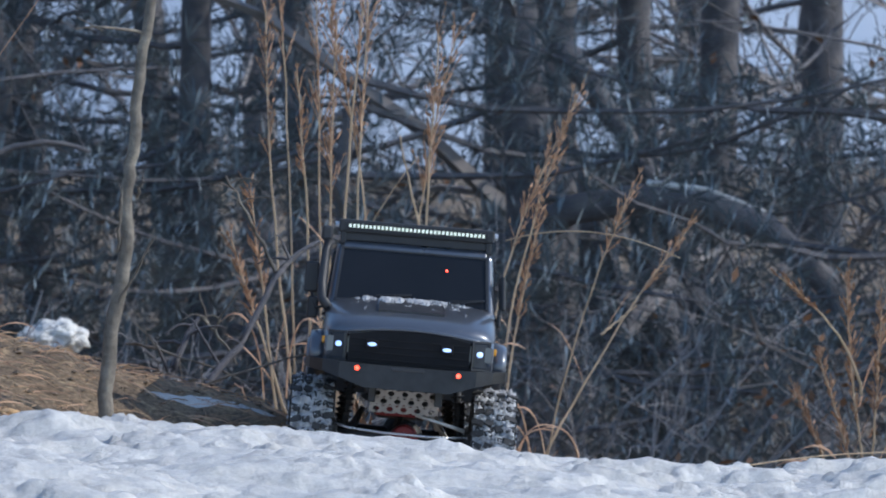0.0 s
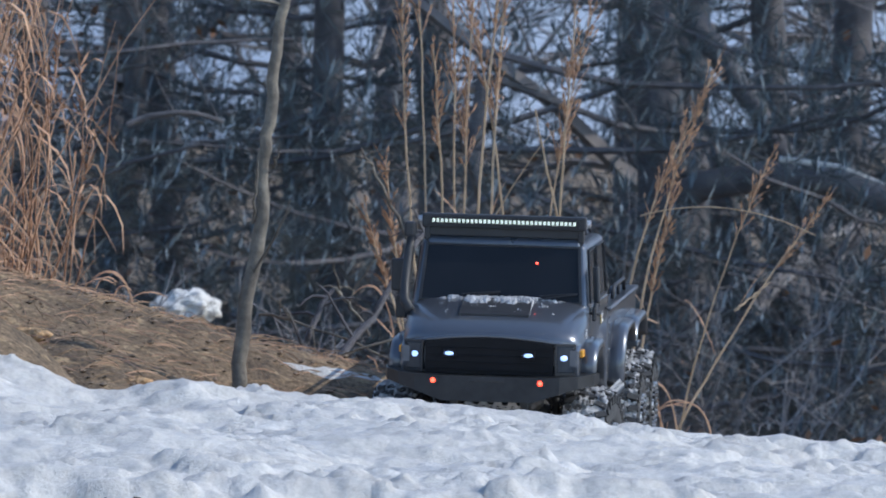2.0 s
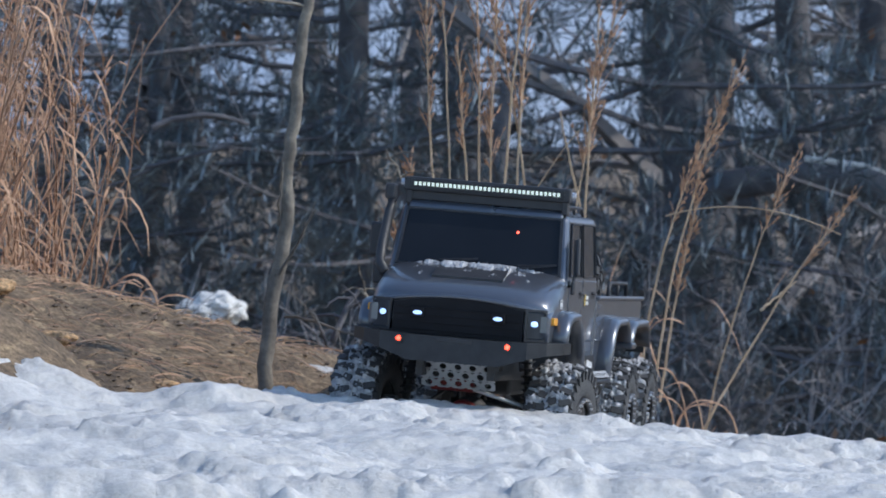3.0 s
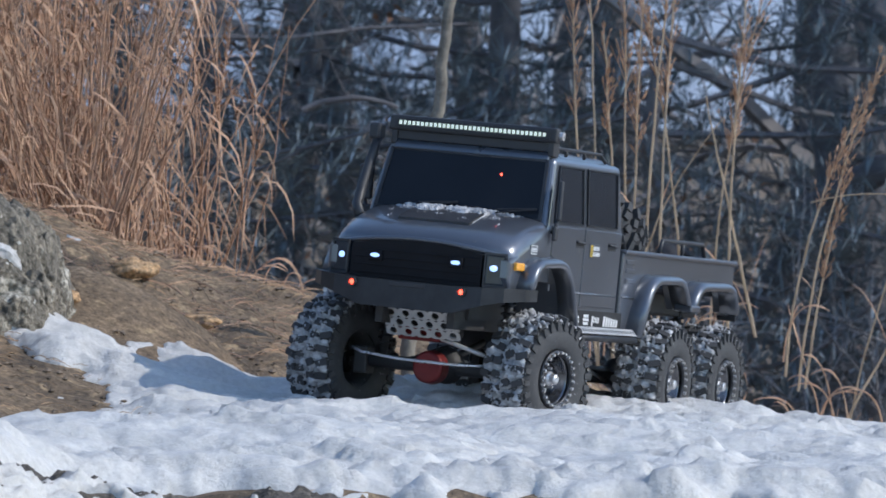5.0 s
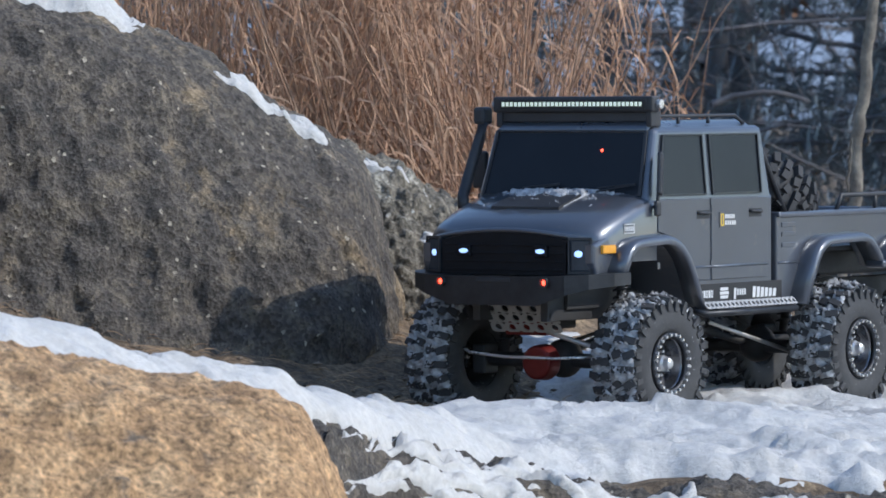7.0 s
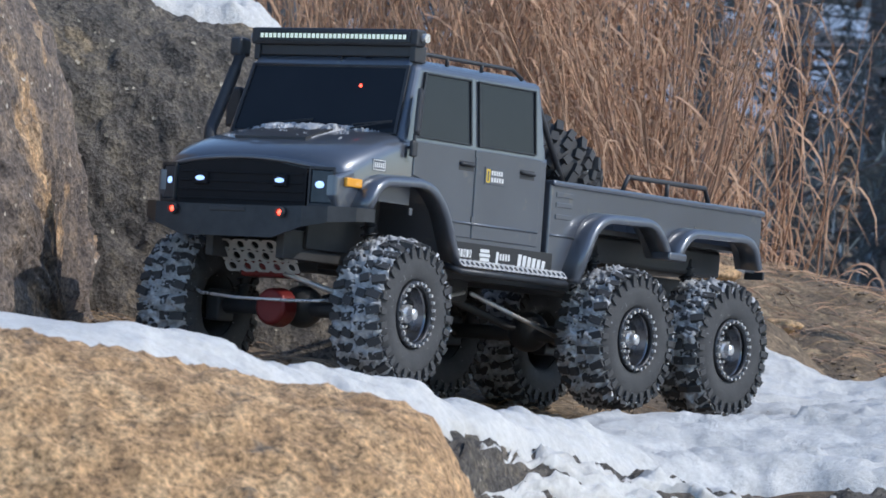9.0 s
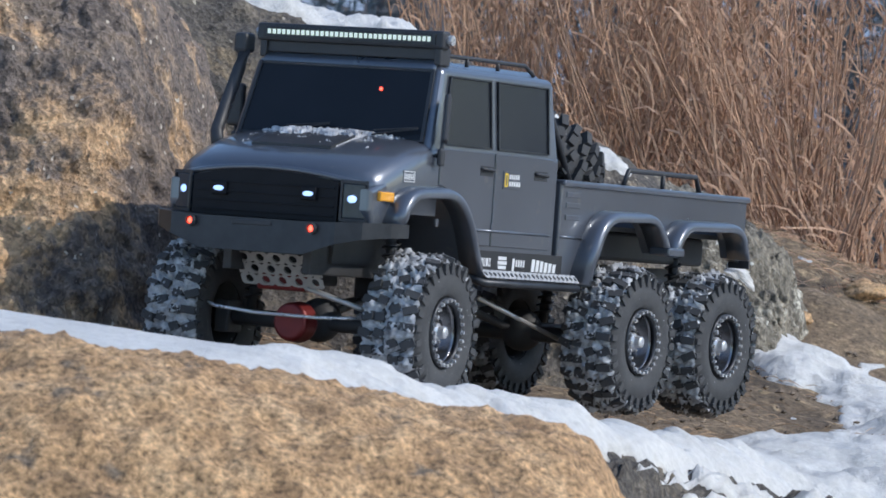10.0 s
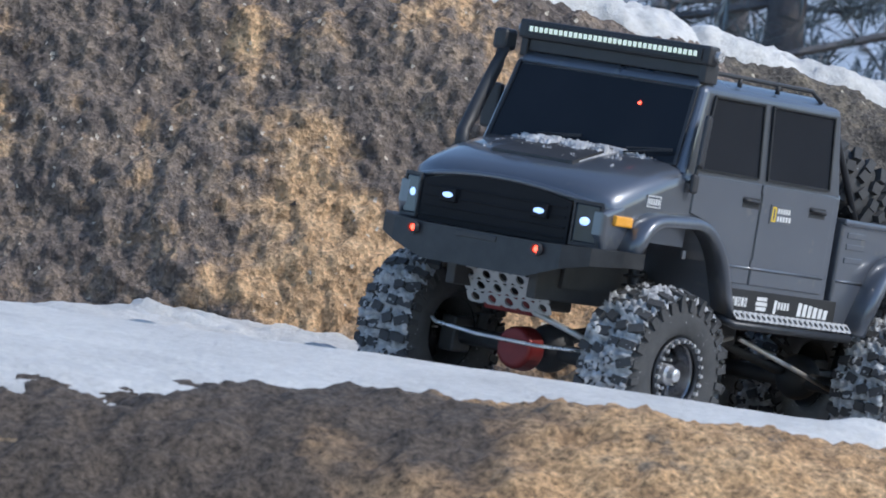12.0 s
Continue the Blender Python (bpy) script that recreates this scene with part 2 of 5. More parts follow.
def snow_z(x, y):
    c = snow_cover(x, y)
    if c < -0.03:
        return ground_z(x, y) - 0.03
    inside = sstep(-0.02, 0.05, c)
    z = lie(x, y) + 0.017 * sstep(-0.015, 0.05, c) - 0.02 * sstep(0.0, -0.02, c)
    w = math.exp(-((y - 5.52 - 0.02 * math.sin(7 * x)) / 0.09) ** 2) * sstep(0.12, 0.22, x)
    z += (lin(x, [0.2, 0.31, 0.44, 0.58, 0.7, 0.84, 0.95, 1.2], [0.078, 0.070, 0.060, 0.041, 0.034, 0.024, 0.006, -0.01]) - z) * w
    w = math.exp(-((y - 4.70) / 0.13) ** 2) * sstep(-0.34, -0.2, x) * inside
    z += (lin(x, [-0.3, -0.04, 0.15, 0.4, 0.8], [0.120, 0.100, 0.088, 0.050, 0.02]) - z) * w * 0.9
    yc = lin(x, [-0.42, -0.30, -0.20, -0.10, -0.02], [3.78, 3.95, 4.15, 4.40, 4.62])
    w = math.exp(-((y - yc) / ((0.32 if x < -0.36 else 0.20) if y < yc else 0.10)) ** 2) * sstep(0.0, -0.14, x)
    z += (lin(x, [-1.3, -0.98, -0.66, -0.51, -0.39, -0.27, -0.20, -0.12, -0.03], [0.335, 0.295, 0.253, 0.232, 0.214, 0.178, 0.152, 0.125, 0.102]) - z) * w
    z += 0.004 * sstep(0.3, 0.36, x) * sstep(0.52, 0.47, x) * sstep(6.1, 6.2, y)
    calm = 1 - 0.85 * sstep(-0.25, -0.45, x) * sstep(4.15, 4.0, y)
    lumps = 0.007 * fbm(x * 4, y * 9, 1) + 0.006 * fbm(x * 3, y * 24, 5) + 0.012 * fbm(x * 2.2, y * 5, 14) + 0.008 * max(0.0, fbm(x * 9, y * 15, 6) - 0.22)
    lumps += 0.0036 * fbm(x * 34, y * 48, 7, 6) + 0.0025 * max(0.0, fbm(x * 48, y * 60, 8) - 0.30)
    lumps += 0.006 * sstep(0.08, 0.15, fbm(x * 3 + 3, y * 11, 2)) + 0.003 * sstep(0.05, 0.09, fbm(x * 7, y * 21, 12))
    chunky = sstep(0.02, 0.14, fbm(x * 2.3, y * 3.1, 33)) * sstep(-0.1, 0.2, x)
    lumps += chunky * (0.008 * sstep(0.05, 0.22, fbm(x * 7, y * 21, 31, 6)) + 0.0025 * sstep(0.05, 0.3, fbm(x * 27, y * 36, 35, 3)))
    # straight ledges left by earlier runs of wheels
    lumps += 0.007 * sstep(-0.010, 0.010, math.sin(9.0 * y + 2.2 * x + 1.5 * fbm(x * 2, y * 2, 41)) * 0.05 + 0.02 * fbm(x * 9, y * 9, 43)) * sstep(0.0, 0.25, x)
    return z + (lumps - 0.004) * calm * inside


def snow_sheet():
    xs = [-1.30 + 0.0045 * i for i in range(535)]
    ys = [3.38 + 0.0045 * i for i in range(499)]
    xs += [1.12 + 0.02 * i for i in range(50)]
    ys += [5.63 + 0.02 * i for i in range(45)]
    w = len(xs)
    keep = [snow_cover(x, y) > -0.05 for y in ys for x in xs]
    verts = [(x, y, snow_z(x, y) if keep[j * w + i] else 0.0) for j, y in enumerate(ys) for i, x in enumerate(xs)]
    faces = [(j * w + i, j * w + i + 1, (j + 1) * w + i + 1, (j + 1) * w + i) for j in range(len(ys) - 1) for i in range(w - 1)
             if keep[j * w + i] and keep[j * w + i + 1] and keep[j * w + w + i] and keep[j * w + w + i + 1]]
    ob = new("snow_field", raw_mesh("snow_field", verts, faces, SNOW))
    return tagged(ob, "thawing white snow crust, lumpy and crumbly, over bare ground", "snow", kind="structure")


snow_sheet()


# ---- boulders ----
def rock_point(x, a, p, grow=0.0):
    """A point of a boulder's skin: x along it, a from its front foot (0) over the crest to its back foot (pi)."""
    top, foot, front = lin(x, p["x"], p["top"]), p["foot"], lin(x, p["x"], p["front"])
    ends = max(0.0, min(1.0, (x - p["x"][0]) / p["round"])) * max(0.0, min(1.0, (p["x"][-1] - x) / p["round"]))
    ends = math.sqrt(max(0.0, 1 - (1 - ends) ** 2))
    depth = p["depth"] * (0.25 + 0.75 * ends)
    yc = front + p["depth"]
    n = 2 / p["square"]
    c, s = math.cos(a), math.sin(a)
    y = yc - depth * math.copysign(abs(c) ** n, c)
    z = foot + (top - foot) * (0.1 + 0.9 * ends) * abs(s) ** n
    y += p["lean"] * (z - foot) * max(0.0, c)
    q = Vector((x, y, z))
    k = p["seed"]
    f = p["rough"] * noise.fractal(q * 5 + Vector((k, 0, 0)), 1.0, 2.0, 4, noise_basis="PERLIN_ORIGINAL")
    f -= p["rough"] * 0.9 * max(0.0, 0.12 - abs(noise.noise(q * 4.2 + Vector((0, k, 0))))) / 0.12 * p["cracks"]
    f += p["fine"] * noise.fractal(q * 30 + Vector((k, 0, 0)), 0.8, 2.1, 5, noise_basis="PERLIN_ORIGINAL")
    f += p["fine"] * 0.5 * noise.noise(q * 110)
    q += Vector((0, -max(-0.2, c), s)).normalized() * (f + grow)
    q.x += (1 - ends) * (f * 1.2 + grow) * (1 if x > (p["x"][0] + p["x"][-1]) / 2 else -1)
    return q


def rock(name, p, material, label, nx=230, na=170):
    x0, x1 = p["x"][0], p["x"][-1]
    verts, faces = [], []
    for i in range(nx + 1):
        u = i / nx
        x = x0 + (x1 - x0) * u
        for j in range(na + 1):
            verts.append(rock_point(x, math.pi * (j / na) ** 1.25, p))
    w = na + 1
    for i in range(nx):
        for j in range(na):
            faces.append((i * w + j, i * w + j + 1, (i + 1) * w + j + 1, (i + 1) * w + j))
    faces += [tuple(range(w))[::-1], tuple(nx * w + j for j in range(w))]
    ob = new(name, raw_mesh(name, verts, faces, material))
    return tagged(ob, label, "boulder")


def snow_cap(owner, p, x0, x1, mid, half, thick, label, seed=0.0, edge=0.5):
    """Snow lying on a boulder's crest between x0 and x1."""
    nx, na = int((x1 - x0) / 0.004) + 2, 46
    verts, faces = [], []
    for i in range(nx + 1):
        x = x0 + (x1 - x0) * i / nx
        for j in range(na + 1):
            a = mid + half * (2 * j / na - 1)
            c = 1 - max(abs(2 * i / nx - 1), abs(2 * j / na - 1)) ** 2 - edge * abs(fbm(x * 11 + seed, a * 3, seed, 4)) - 0.12
            g = thick * sstep(0.0, 0.35, c) - 0.008 * sstep(0.02, -0.05, c) + 0.004 * fbm(x * 40, a * 12, seed) * sstep(0, 0.2, c)
            verts.append(rock_point(x, a, p, g))
    w = na + 1
    faces = [(i * w + j, i * w + j + 1, (i + 1) * w + j + 1, (i + 1) * w + j) for i in range(nx) for j in range(na)]
    ob = new("snow_cap", raw_mesh("snow_cap", verts, faces, SNOW))
    ob.parent = owner
    return tagged(ob, label)


BIG = dict(x=[-1.60, -1.2, -0.9, -0.74, -0.62, -0.56, -0.535], top=[0.62, 0.60, 0.56, 0.53, 0.500, 0.475, 0.455], front=[4.30, 4.34, 4.38, 4.42, 4.46, 4.50, 4.53],
           foot=0.16, depth=0.30, round=0.08, square=3.0, lean=0.40, rough=0.017, cracks=0.4, fine=0.0095, seed=3.0)
MOSSY = dict(x=[-0.83, -0.645, -0.52, -0.41, -0.307, -0.208, -0.161, -0.140], top=[0.504, 0.488, 0.468, 0.431, 0.371, 0.311, 0.280, 0.256], front=[4.94, 4.94, 4.99, 5.03, 5.08, 5.12, 5.16, 5.20],
             foot=0.07, depth=0.22, round=0.05, square=2.5, lean=0.22, rough=0.016, cracks=0.4, fine=0.007, seed=12.0)
LICHEN = dict(x=[-0.34, -0.22, -0.15, -0.090, -0.058, -0.040], top=[0.305, 0.300, 0.278, 0.246, 0.226, 0.20], front=[5.38, 5.38, 5.39, 5.41, 5.44, 5.47],
              foot=0.10, depth=0.16, round=0.04, square=2.5, lean=0.15, rough=0.012, cracks=0.8, fine=0.012, seed=25.0)
NEAR = dict(x=[-1.60, -0.92, -0.69, -0.55, -0.34, -0.215, -0.152, -0.112, -0.085], top=[0.279, 0.259, 0.247, 0.231, 0.206, 0.180, 0.158, 0.126, 0.09], front=[3.10, 3.14, 3.18, 3.2, 3.24, 3.28, 3.31, 3.34, 3.38],
            foot=-0.25, depth=0.34, round=0.10, square=2.3, lean=0.10, rough=0.010, cracks=0.25, fine=0.0065, seed=41.0)
LEDGE = dict(x=[-0.36, -0.25, -0.20, -0.12, -0.04, 0.05, 0.25, 0.45, 0.70], top=[0.15, 0.145, 0.125, 0.094, 0.070, 0.050, 0.036, 0.016, -0.02], front=[3.40, 3.72, 3.90, 4.13, 4.22, 4.26, 4.28, 4.30, 4.34],
             foot=-0.10, depth=0.14, round=0.08, square=2.6, lean=0.3, rough=0.012, cracks=1.0, fine=0.010, seed=57.0)
big = rock("boulder", BIG, ROCK_DARK, "huge weathered boulder, dark crust flaking off tan granite", 520, 330)
mossy = rock("boulder", MOSSY, ROCK_MOSS, "rounded dark boulder with grainy mossy skin")
lichen = rock("boulder", LICHEN, ROCK_GREY, "low grey rock with pale lichen plates")
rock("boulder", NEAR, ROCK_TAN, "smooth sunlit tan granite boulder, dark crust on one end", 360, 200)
ledge = rock("rock_ledge", LEDGE, ROCK_MOSS, "dark rock ledge showing under the snow edge")
snow_cap(big, BIG, -0.86, -0.60, 1.80, 0.5, 0.020, "thick snow remaining on the boulder's crest", 1.0, 0.3)
snow_cap(mossy, MOSSY, -0.72, -0.36, 1.80, 0.42, 0.014, "thick snow remaining on the boulder's crest", 4.0, 0.3)
snow_cap(mossy, MOSSY, -0.325, -0.19, 1.42, 0.15, 0.005, "patchy snow streak on the boulder's shoulder", 7.0, 0.9)
snow_cap(lichen, LICHEN, -0.19, -0.13, 1.40, 0.14, 0.004, "small snow patch lying on the rock", 9.0, 0.9)
snow_cap(lichen, LICHEN, -0.125, -0.09, 0.75, 0.09, 0.003, "small snow patch lying on the rock", 13.0, 0.9)
snow_cap(ledge, LEDGE, -0.20, 0.60, 1.10, 0.45, 0.008, "broken snow scraps lying on the ledge", 17.0, 1.9)


# ---- plants ----
STRAW = mat("dry_straw", [(0.33, 0.185, 0.11), (0.48, 0.29, 0.185), (0.60, 0.405, 0.27)], 30, 0.75, per_piece=0.4)
STRAW_PALE = mat("pale_straw", [(0.42, 0.30, 0.19), (0.60, 0.46, 0.31)], 30, 0.75, per_piece=0.3)
LITTER = mat("needle_litter", [(0.22, 0.14, 0.08), (0.40, 0.27, 0.16)], 30, 0.8, per_piece=0.5)
PLUME = mat("seed_plume", [(0.40, 0.235, 0.14), (0.58, 0.365, 0.235)], 60, 0.8, per_piece=0.3)
# bluish-grey tint of this bark includes some of the background's hazy veil
BARK = mat("dark_bark", [(0.085, 0.086, 0.098), (0.135, 0.13, 0.142), (0.20, 0.19, 0.19)], 18, 0.9, bump=0.8, bump_scale=50)
BARK_PALE = mat("pale_bark", [(0.09, 0.078, 0.066), (0.20, 0.175, 0.145), (0.36, 0.32, 0.26)], 34, 0.85, bump=0.7, bump_scale=90)
# twigs brightened and greyed to carry the same veil in their colour
TWIG = mat("bare_twigs", [(0.19, 0.18, 0.19), (0.30, 0.275, 0.27)], 20, 0.85, per_piece=0.4)
# needle green lifted towards pale blue: the wood's haze is in this colour
HAZE_NEEDLES = mat("haze_blue_needles", [(0.105, 0.14, 0.175), (0.15, 0.19, 0.22), (0.19, 0.23, 0.24)], 3, 0.7, per_piece=0.4)
LEAF_DRY = mat("dry_leaves", [(0.20, 0.10, 0.06), (0.34, 0.19, 0.11)], 9, 0.7, per_piece=0.5)


class Stems:
    """Collects thin rods, blades and leaves of one material into one mesh."""

    def __init__(self):
        self.v, self.f = [], []

    def rod(self, pts, r0, r1, seg=4):
        n0 = len(self.v)
        last = len(pts) - 1
        for i, p in enumerate(pts):
            d = pts[min(i + 1, last)] - pts[max(i - 1, 0)]
            a = d.cross(Vector((0.3, 0.9, 0.2)))
            a = a.normalized() if a.length > 1e-6 else Vector((1, 0, 0))
            b = d.cross(a).normalized()
            r = r0 + (r1 - r0) * i / last
            for k in range(seg):
                t = 2 * math.pi * k / seg
                self.v.append(p + (a * math.cos(t) + b * math.sin(t)) * r)
        for i in range(last):
            for k in range(seg):
                q, s = n0 + i * seg, n0 + (i + 1) * seg
                self.f.append((q + k, q + (k + 1) % seg, s + (k + 1) % seg, s + k))

    def blade(self, pts, width, side):
        n0 = len(self.v)
        last = len(pts) - 1
        for i, p in enumerate(pts):
            w = width * math.sin(math.pi * (0.12 + 0.88 * i / last)) ** 0.7 if i < last else 0.0002
            self.v += [p - side * w, p + side * w]
        for i in range(last):
            q = n0 + 2 * i
            self.f.append((q, q + 1, q + 3, q + 2))

    def leaf(self, p, d, w):
        n0 = len(self.v)
        s = d.cross(Vector((0.2, 0.5, 0.8))).normalized() * w
        self.v += [p, p + d * 0.5 + s, p + d, p + d * 0.5 - s]
        self.f.append((n0, n0 + 1, n0 + 2, n0 + 3))

    def done(self, name, material, parent=None, smooth=False):
        ob = new(name, raw_mesh(name, self.v, self.f, material, smooth))
        if parent:
            ob.parent = parent
        return ob


def bent(a, b, sag, n, rng, wob=0.0):
    """Points from a to b along a line that bows by sag."""
    out = []
    for i in range(n + 1):
        u = i / n
        p = a.lerp(b, u)
        p += sag * (4 * u * (1 - u))
        if 0 < i:
            p += Vector((rng.uniform(-1, 1), rng.uniform(-1, 1), rng.uniform(-0.4, 0.4))) * wob
        out.append(p)
    return out


def grass_stalk(x0, z0, x1, z1, y, bow, plume, rng, radius=0.0022):
    """One dry stalk with a feathery seed head, loose sheaths and a leaf or two."""
    base, tip = Vector((x0, y, z0)), Vector((x1, y + rng.uniform(-0.05, 0.05), z1))
    line = bent(base, tip, Vector((bow, 0, 0)), 12, rng, 0.0012)
    thing = tagged(new("grass_stalk", None), "tall dry golden grass stalk with a feathery seed head", "grass", "tall dry grass")
    st = Stems()
    st.rod(line, radius, radius * 0.4, 5)
    st.done("stem", STRAW_PALE, thing)
    pl = Stems()
    length = (tip - base).length
    n = int(plume * 90)
    for _ in range(n):
        u = rng.uniform(1 - plume, 1.0)
        k = min(11, int(u * 12))
        p = line[k].lerp(line[k + 1], u * 12 - k)
        d = (line[k + 1] - line[k]).normalized()
        fan = (d * rng.uniform(0.6, 1.2) + Vector((rng.uniform(-1, 1), rng.uniform(-1, 1), 0)) * 0.45).normalized() * length * rng.uniform(0.03, 0.10)
        pl.rod([p, p + fan * 0.6, p + fan + Vector((0, 0, -0.002))], 0.0008, 0.0003, 3)
        for _ in range(3):
            q = p + fan * rng.uniform(0.3, 1)
            pl.leaf(q, fan.normalized() * rng.uniform(0.005, 0.011) + Vector((rng.uniform(-1, 1), 0, rng.uniform(-1, 1))) * 0.003, 0.0013)
    if n:
        pl.done("seed_head", PLUME, thing)
    for _ in range(rng.randint(0, 2)):
        lf = Stems()
        u = rng.uniform(0.05, 0.5)
        k = int(u * 12)
        s = rng.choice((-1, 1))
        p = line[k]
        q = p + Vector((s * rng.uniform(0.015, 0.06), rng.uniform(-0.03, 0.03), rng.uniform(0.02, 0.09)))
        lf.blade(bent(p, q, Vector((0, 0, rng.uniform(0.0, 0.02))), 6, rng), rng.uniform(0.0010, 0.0018), Vector((0.5, 0.5, 0.2)))
        lf.done("leaf", STRAW, thing)
    return thing


def grasses():
    rng = random.Random(11)
    # foot x, foot z, tip x, tip z
    for x0, z0, x1, z1, bow, plume in ((0.590, -0.02, 0.557, 0.50, -0.008, 0.36), (0.585, 0.0, 0.566, 0.62, 0.004, 0.3), (0.600, 0.0, 0.584, 0.42, 0.006, 0.3), (0.624, 0.0, 0.624, 0.60, 0.004, 0.42),
                                       (0.632, 0.0, 0.646, 0.49, -0.004, 0.46), (0.700, 0.06, 0.640, 0.50, 0.010, 0.4), (0.655, 0.0, 0.685, 0.56, -0.006, 0.45), (0.640, 0.0, 0.690, 0.62, -0.008, 0.3),
                                       (0.735, 0.0, 0.800, 0.465, -0.016, 0.42), (0.740, 0.0, 0.764, 0.47, -0.006, 0.4), (0.775, 0.05, 0.715, 0.345, 0.0, 0.0), (0.64, 0.10, 0.745, 0.32, -0.02, 0.0),
                                       (0.835, -0.02, 0.944, 0.394, -0.018, 0.40), (0.815, 0.0, 0.914, 0.342, -0.020, 0.42), (0.850, -0.02, 0.902, 0.240, -0.004, 0.5), (0.888, -0.10, 1.003, 0.287, -0.014, 0.26),
                                       (0.890, -0.06, 1.079, 0.228, -0.010, 0.30), (0.955, 0.10, 1.00, 0.135, 0.0, 0.0), (1.285, 0.02, 1.176, 0.168, 0.022, 0.30), (1.312, -0.16, 1.268, 0.160, -0.010, 0.6),
                                       (1.300, -0.16, 1.250, 0.06, 0.006, 0.6), (1.318, -0.16, 1.335, 0.12, 0.0, 0.5), (1.28, -0.16, 1.22, 0.02, 0.004, 0.5), (0.56, 0.0, 0.53, 0.28, 0.0, 0.5), (0.575, 0.0, 0.51, 0.22, 0.0, 0.5)):
        grass_stalk(x0, z0, x1, z1, 6.9 + rng.uniform(-0.08, 0.12), bow, plume, rng, rng.uniform(0.0015, 0.0024))
    # two long loose straws lying over the snow
    for a, b, sag in (((1.02, 6.1, -0.014), (1.40, 6.2, -0.030), 0.016), ((0.80, 6.5, 0.225), (0.99, 6.4, 0.205), 0.02)):
        st = Stems()
        st.rod(bent(Vector(a), Vector(b), Vector((0, 0, sag)), 10, rng), 0.0009, 0.0006, 5)
        tagged(st.done("straw", STRAW_PALE), "long dry straw arching over the snow", "grass")


def bent_leaves():
    """Dry leaves that arch over and hang, at the stalks' feet and along the bank."""
    rng = random.Random(31)
    for cx, cy, z, count, size, spread in ((0.875, 6.86, -0.06, 8, 0.085, 0.03), (0.70, 6.85, 0.02, 5, 0.09, 0.06), (0.19, 6.62, 0.07, 12, 0.09, 0.07), (0.60, 6.8, 0.03, 6, 0.11, 0.04), (1.25, 6.7, -0.12, 8, 0.10, 0.07)):
        for _ in range(count):
            s = rng.choice((-1, 1))
            a = Vector((cx + rng.gauss(0, spread), cy + rng.uniform(-0.06, 0.06), z))
            h, w = size * rng.uniform(0.6, 1.4), s * size * rng.uniform(0.25, 0.7)
            pts = [a + Vector((w * u ** 1.6, 0, h * (1.9 * u - 1.25 * u * u))) for u in [i / 9 for i in range(10)]]
            lf = Stems()
            lf.rod(pts, rng.uniform(0.0009, 0.0016), 0.0005, 4)
            lf.blade([p + Vector((0, -0.001, 0)) for p in pts[4:]], rng.uniform(0.0012, 0.0024), Vector((0.6, 0.3, 0.5)))
            tagged(lf.done("grass_leaf", STRAW), "dry grass leaf arching over and hanging", "grass", "arching dry leaves")


def reed_thicket(name, x0, x1, y0, y1, clumps, height, seed, label, lean=0.16, per=34):
    """Tussocks of dry reed: stalks that fan out of each foot, limp broken leaves, feathery heads, flattened straw below."""
    rng = random.Random(seed)
    st = Stems()
    for c in range(clumps):
        cx, cy = x0 + (x1 - x0) * (c + rng.random()) / clumps, rng.uniform(y0, y1)
        tilt, tall, fan = rng.gauss(0.02, lean), height * rng.uniform(0.75, 1.15), rng.uniform(0.05, 0.16)
        for _ in range(int(per * rng.uniform(0.6, 1.3))):
            x, y = cx + rng.gauss(0, 0.022), cy + rng.gauss(0, 0.03)
            h = tall * rng.uniform(0.35, 1.0) ** 0.7
            a = Vector((x, y, lie(x, y) - 0.02))
            b = a + Vector(((tilt + rng.gauss(0, fan)) * h, rng.gauss(0, 0.06), h))
            line = bent(a, b, Vector((rng.gauss(0, 0.02), 0, 0)), 8, rng, 0.0035)
            if rng.random() < 0.16:
                # snapped stalk: its upper part hangs over
                k = rng.randint(3, 6)
                side = rng.choice((-1, 1)) * rng.uniform(0.3, 1.0)
                for i in range(k + 1, 9):
                    line[i] = line[k] + Vector((side * 0.035 * (i - k), 0, 0.022 * (i - k) - 0.012 * (i - k) ** 2))
            st.rod(line, rng.uniform(0.0010, 0.0021), 0.0005, 3)
            for _ in range(rng.randint(3, 7)):
                k = rng.randint(1, 7)
                p = line[k]
                s = rng.choice((-1, 1))
                q = p + Vector((s * rng.uniform(0.008, 0.055), rng.uniform(-0.03, 0.03), rng.uniform(-0.09, 0.07)))
                st.blade(bent(p, q, Vector((s * rng.uniform(0, 0.012), 0, rng.uniform(0.005, 0.035))), 4, rng, 0.002), rng.uniform(0.0006, 0.0019), Vector((0.7, 0.4, 0.3)))
            if rng.random() < 0.5:
                for _ in range(14):
                    u = rng.uniform(0, 2.2)
                    k = 7 - int(u)
                    p = line[k + 1].lerp(line[k], u - int(u))
                    st.leaf(p, Vector((rng.uniform(-1, 1), rng.uniform(-1, 1), rng.uniform(0.0, 1.6))) * rng.uniform(0.007, 0.016), 0.0016)
    for _ in range(clumps * per // 2):
        x, y = rng.uniform(x0, x1), rng.uniform(y0 - 0.12, y1)
        a = Vector((x, y, lie(x, y) + rng.uniform(0, 0.05)))
        q = a + Vector((rng.uniform(-0.09, 0.09), rng.uniform(-0.05, 0.05), rng.uniform(-0.02, 0.07)))
        st.blade(bent(a, q, Vector((0, 0, rng.uniform(0.005, 0.03))), 4, rng, 0.003), rng.uniform(0.0007, 0.0018), Vector((0.5, 0.5, 0.5)))
    ob = st.done(name, STRAW)
    return tagged(ob, label, "reeds", kind="stuff")


